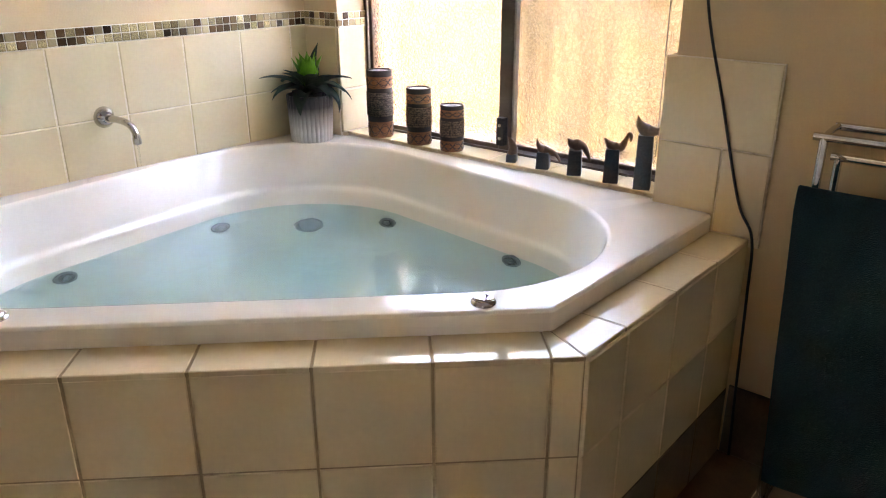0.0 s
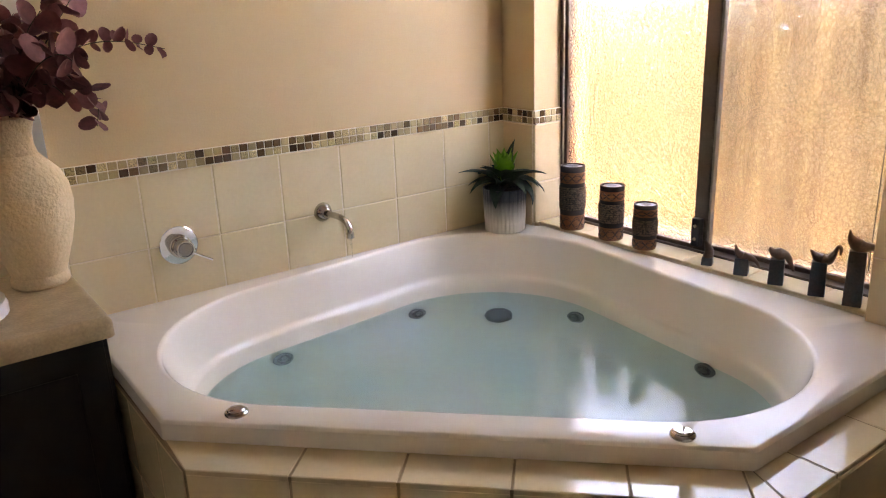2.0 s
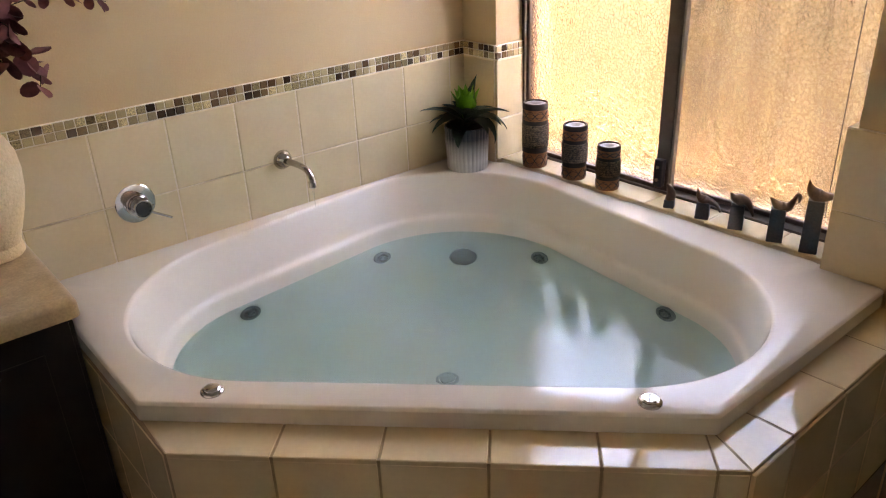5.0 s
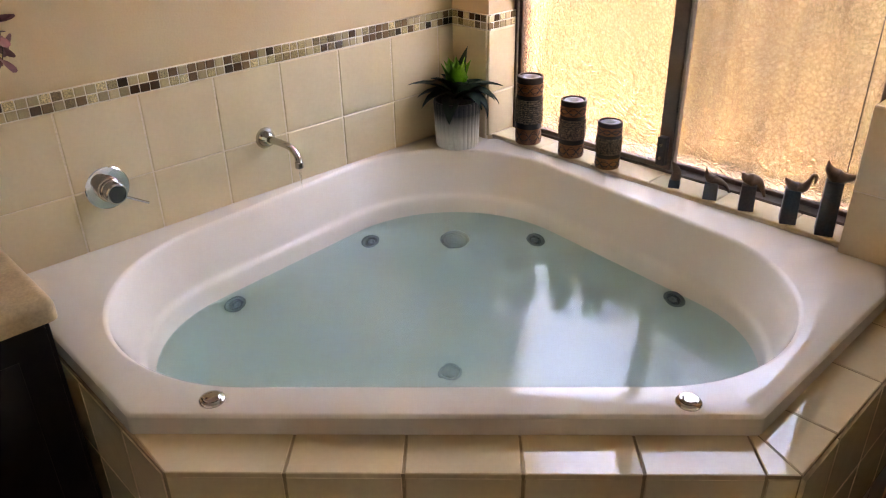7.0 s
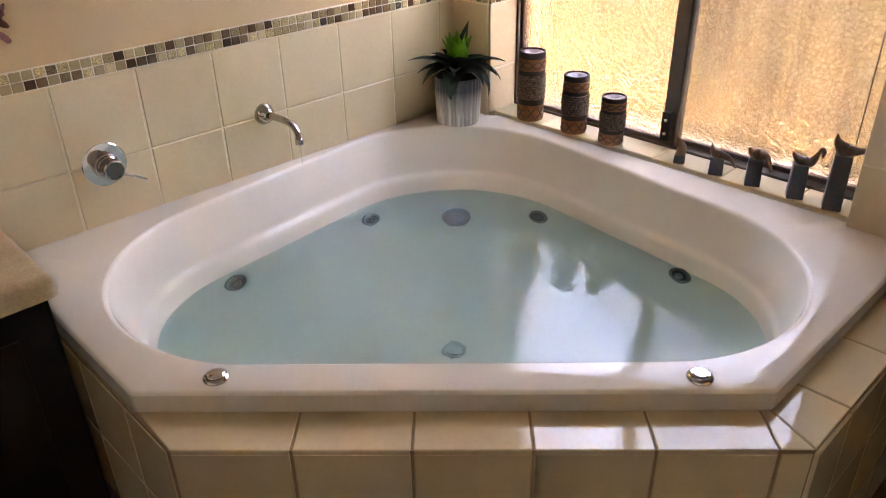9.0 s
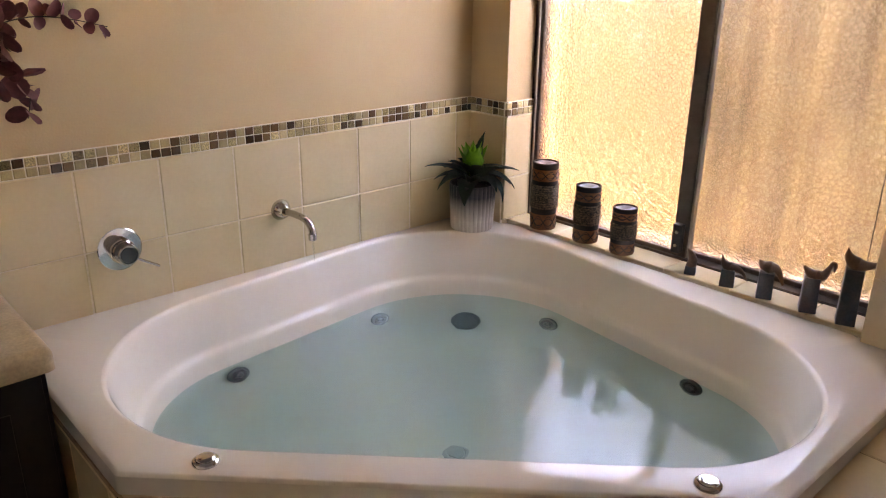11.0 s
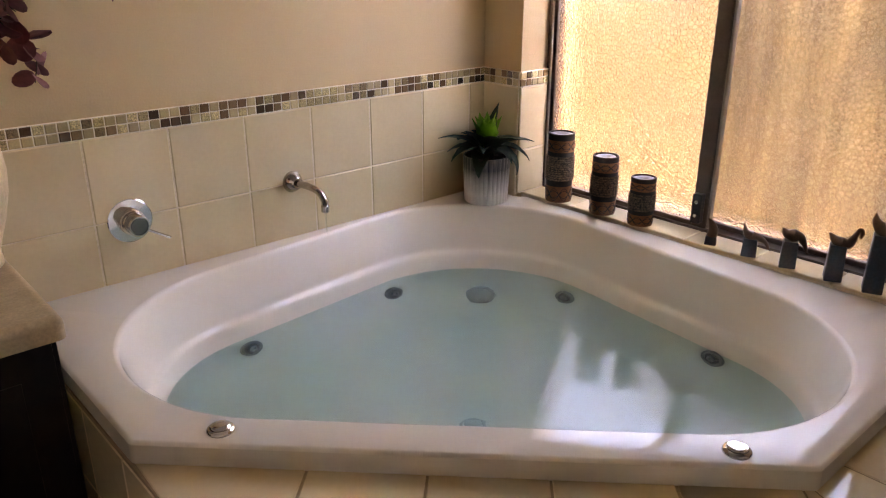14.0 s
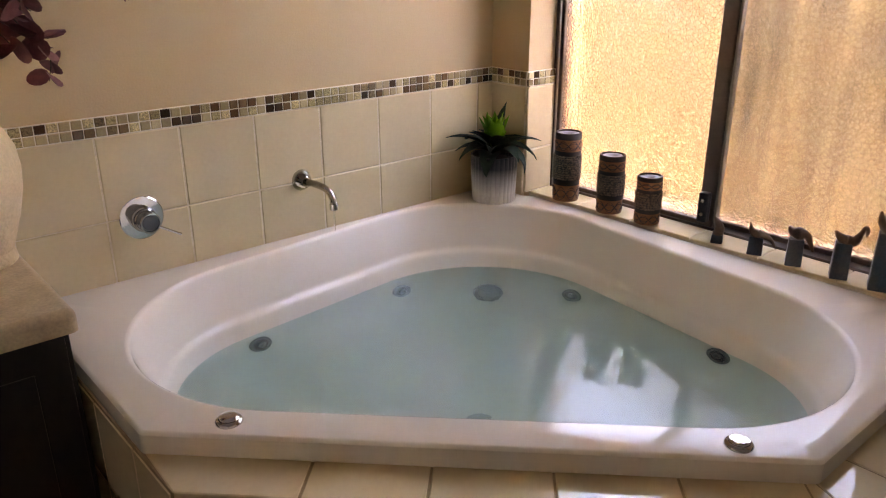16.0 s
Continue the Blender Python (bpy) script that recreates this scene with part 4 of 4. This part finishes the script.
# ---- carved birds on blocks ----
def bird(x, y, h, w, style, rz):
    """One sculpture: a slate block with a carved wooden bird on top."""
    b = bmesh.new()
    body = {0: 0.34, 1: 0.56, 2: 0.68, 3: 0.68, 4: 0.74}[style] * h
    blk = box(-w / 2, -w / 2, 0, w / 2, w / 2, body, 0.002, 1)
    for v in blk.verts:
        f = v.co.z / body
        v.co.x *= 1 - 0.10 * f
        v.co.y *= 1 - 0.10 * f
    merge(b, blk)
    top = h - body
    if style == 0:
        line = [(0.0, body - 0.004), (0.003, body + top * 0.35), (-0.004, body + top * 0.75), (-0.012, h)]
        rad = [w * 0.47, w * 0.42, w * 0.26, 0.002]
    elif style == 1:
        line = [(-w * 0.52, h), (-w * 0.38, body + top * 0.45), (0, body + top * 0.12), (w * 0.55, body + top * 0.02), (w * 0.95, body - 0.008), (w * 1.25, body - 0.026)]
        rad = [0.001, w * 0.20, w * 0.42, w * 0.26, 0.005, 0.003]
    elif style == 2:
        line = [(-w * 0.55, h - 0.002), (-w * 0.3, body + top * 0.55), (0.1 * w, body + top * 0.42), (w * 0.55, body + top * 0.30), (w * 0.85, body - 0.010), (w * 1.05, body - 0.030)]
        rad = [0.003, w * 0.30, w * 0.44, w * 0.27, 0.006, 0.003]
    elif style == 3:
        line = [(-w * 0.58, body + top * 0.62), (-w * 0.3, body + top * 0.32), (0.1 * w, body + top * 0.08), (w * 0.55, body + top * 0.15), (w * 0.82, body + top * 0.62), (w * 1.0, body + top * 0.95), (w * 1.12, body + top * 0.78), (w * 1.12, body + top * 0.45)]
        rad = [0.003, w * 0.22, w * 0.42, w * 0.30, 0.006, 0.006, 0.0065, 0.002]
    else:
        line = [(-w * 0.55, h), (-w * 0.42, body + top * 0.55), (0, body + top * 0.22), (w * 0.5, body + top * 0.20), (w * 1.0, body + top * 0.30), (w * 1.5, body + top * 0.36)]
        rad = [0.001, w * 0.24, w * 0.44, w * 0.26, 0.006, 0.003]
    n = 6
    pts = curve([(0, -u, z) for u, z in line], n)
    rr = []
    for i in range(len(pts)):
        f = i / n
        k = min(int(f), len(rad) - 2)
        rr.append(rad[k] + (rad[k + 1] - rad[k]) * (f - k))
    tb = tube(pts, rr, 12)
    merge(b, tb, 1)
    ob = link("bird_figure", b, [SLATE, DUCKWOOD], None, "", 45)
    ob.matrix_world = pose(x, y, SILL, 0, 0, rz)
    tagged(ob, "carved wooden bird on a dark slate block", "figurine", "bird figures on the sill")
bird(0.044, -0.842, 0.072, 0.031, 0, 24)
bird(0.043, -0.952, 0.086, 0.038, 1, 24)
bird(0.043, -1.055, 0.102, 0.039, 2, 26)
bird(0.043, -1.167, 0.134, 0.040, 3, 26)
bird(0.042, -1.259, 0.190, 0.043, 4, 22)

# ---- cords ----
t = thing("blind_cord", "thin dark blind cord hanging down the window", "cord")
part("cord", tube([(0.10, -1.262, WINTOP - 0.02), (0.10, -1.262, 1.2), (0.098, -1.263, 0.72)], 0.0014, 6), BLACK, t)
t = thing("electric_cable", "black cable hanging down the wall to the floor", "cable")
pts = curve([(-0.012, -1.314, 2.0), (-0.012, -1.366, 1.4), (-0.012, -1.401, 1.12), (-0.014, -1.464, 0.90), (-0.016, -1.53, 0.68), (-0.018, -1.574, 0.597), (-0.016, -1.582, 0.45), (-0.016, -1.590, 0.2), (-0.016, -1.598, 0.004)], 10)
part("cable", tube(pts, 0.0036, 8), BLACK, t)

# ---- towel stand ----
def towel_stand():
    t = thing("towel_stand", "freestanding chrome tube towel stand", "towel stand")
    y0, y1 = -1.722, -2.28
    for y in (y0, y1):
        inner = y - 0.010 if y == y0 else y + 0.010
        part("upright", tube([(-0.15, y, 0.02), (-0.15, y, 0.883)], 0.0085, 14), CHROME, t, smooth=60)
        part("upright", tube([(-0.05, inner, 0.02), (-0.05, inner, 0.822)], 0.0085, 14), CHROME, t, smooth=60)
        part("bracket", tube(curve([(-0.15, y, 0.868), (-0.13, y, 0.884), (-0.09, y, 0.888), (-0.05, y, 0.888)], 6), 0.007, 12), CHROME, t, smooth=60)
        part("foot", tube([(-0.20, y - 0.01, 0.012), (-0.02, y, 0.012)], 0.011, 14), CHROME, t, smooth=60)
    part("rail", tube([(-0.15, y0 + 0.019, 0.883), (-0.15, y1 - 0.019, 0.883)], 0.0085, 14), CHROME, t, smooth=60)
    part("rail", tube([(-0.05, y0 + 0.006, 0.888), (-0.05, y1, 0.888)], 0.0085, 14), CHROME, t, smooth=60)
    part("rail", tube([(-0.05, y0 + 0.004, 0.824), (-0.05, y1, 0.824)], 0.0085, 14), CHROME, t, smooth=60)
    part("rail", tube([(-0.168, y0 + 0.02, 0.772), (-0.168, y1, 0.772)], 0.008, 14), CHROME, t, smooth=60)
    part("rail", tube([(-0.10, y0, 0.06), (-0.10, y1, 0.06)], 0.008, 14), CHROME, t, smooth=60)
towel_stand()
def towel():
    b = bmesh.new()
    rows = []
    prof = [(-0.150, 0.20), (-0.154, 0.40), (-0.156, 0.60), (-0.156, 0.74), (-0.157, 0.772), (-0.163, 0.784), (-0.173, 0.784), (-0.181, 0.772), (-0.190, 0.74), (-0.192, 0.60), (-0.194, 0.40), (-0.197, 0.10)]
    n = 36
    for i in range(n + 1):
        y = -1.695 - 0.56 * i / n
        rows.append([b.verts.new((x + 0.004 * math.sin(y * 34 + z * 3) * (1 - z), y - 0.055 * (0.8 - z) + 0.008 * (0.8 - z) * math.sin(z * 5), z)) for x, z in prof])
    for p, q in zip(rows, rows[1:]):
        for j in range(len(prof) - 1):
            b.faces.new((p[j], p[j + 1], q[j + 1], q[j]))
    bmesh.ops.solidify(b, geom=b.faces[:], thickness=0.008)
    tagged(link("towel", b, TOWEL, smooth=70), "dark teal bath towel hung over the chrome stand", "towel")
towel()
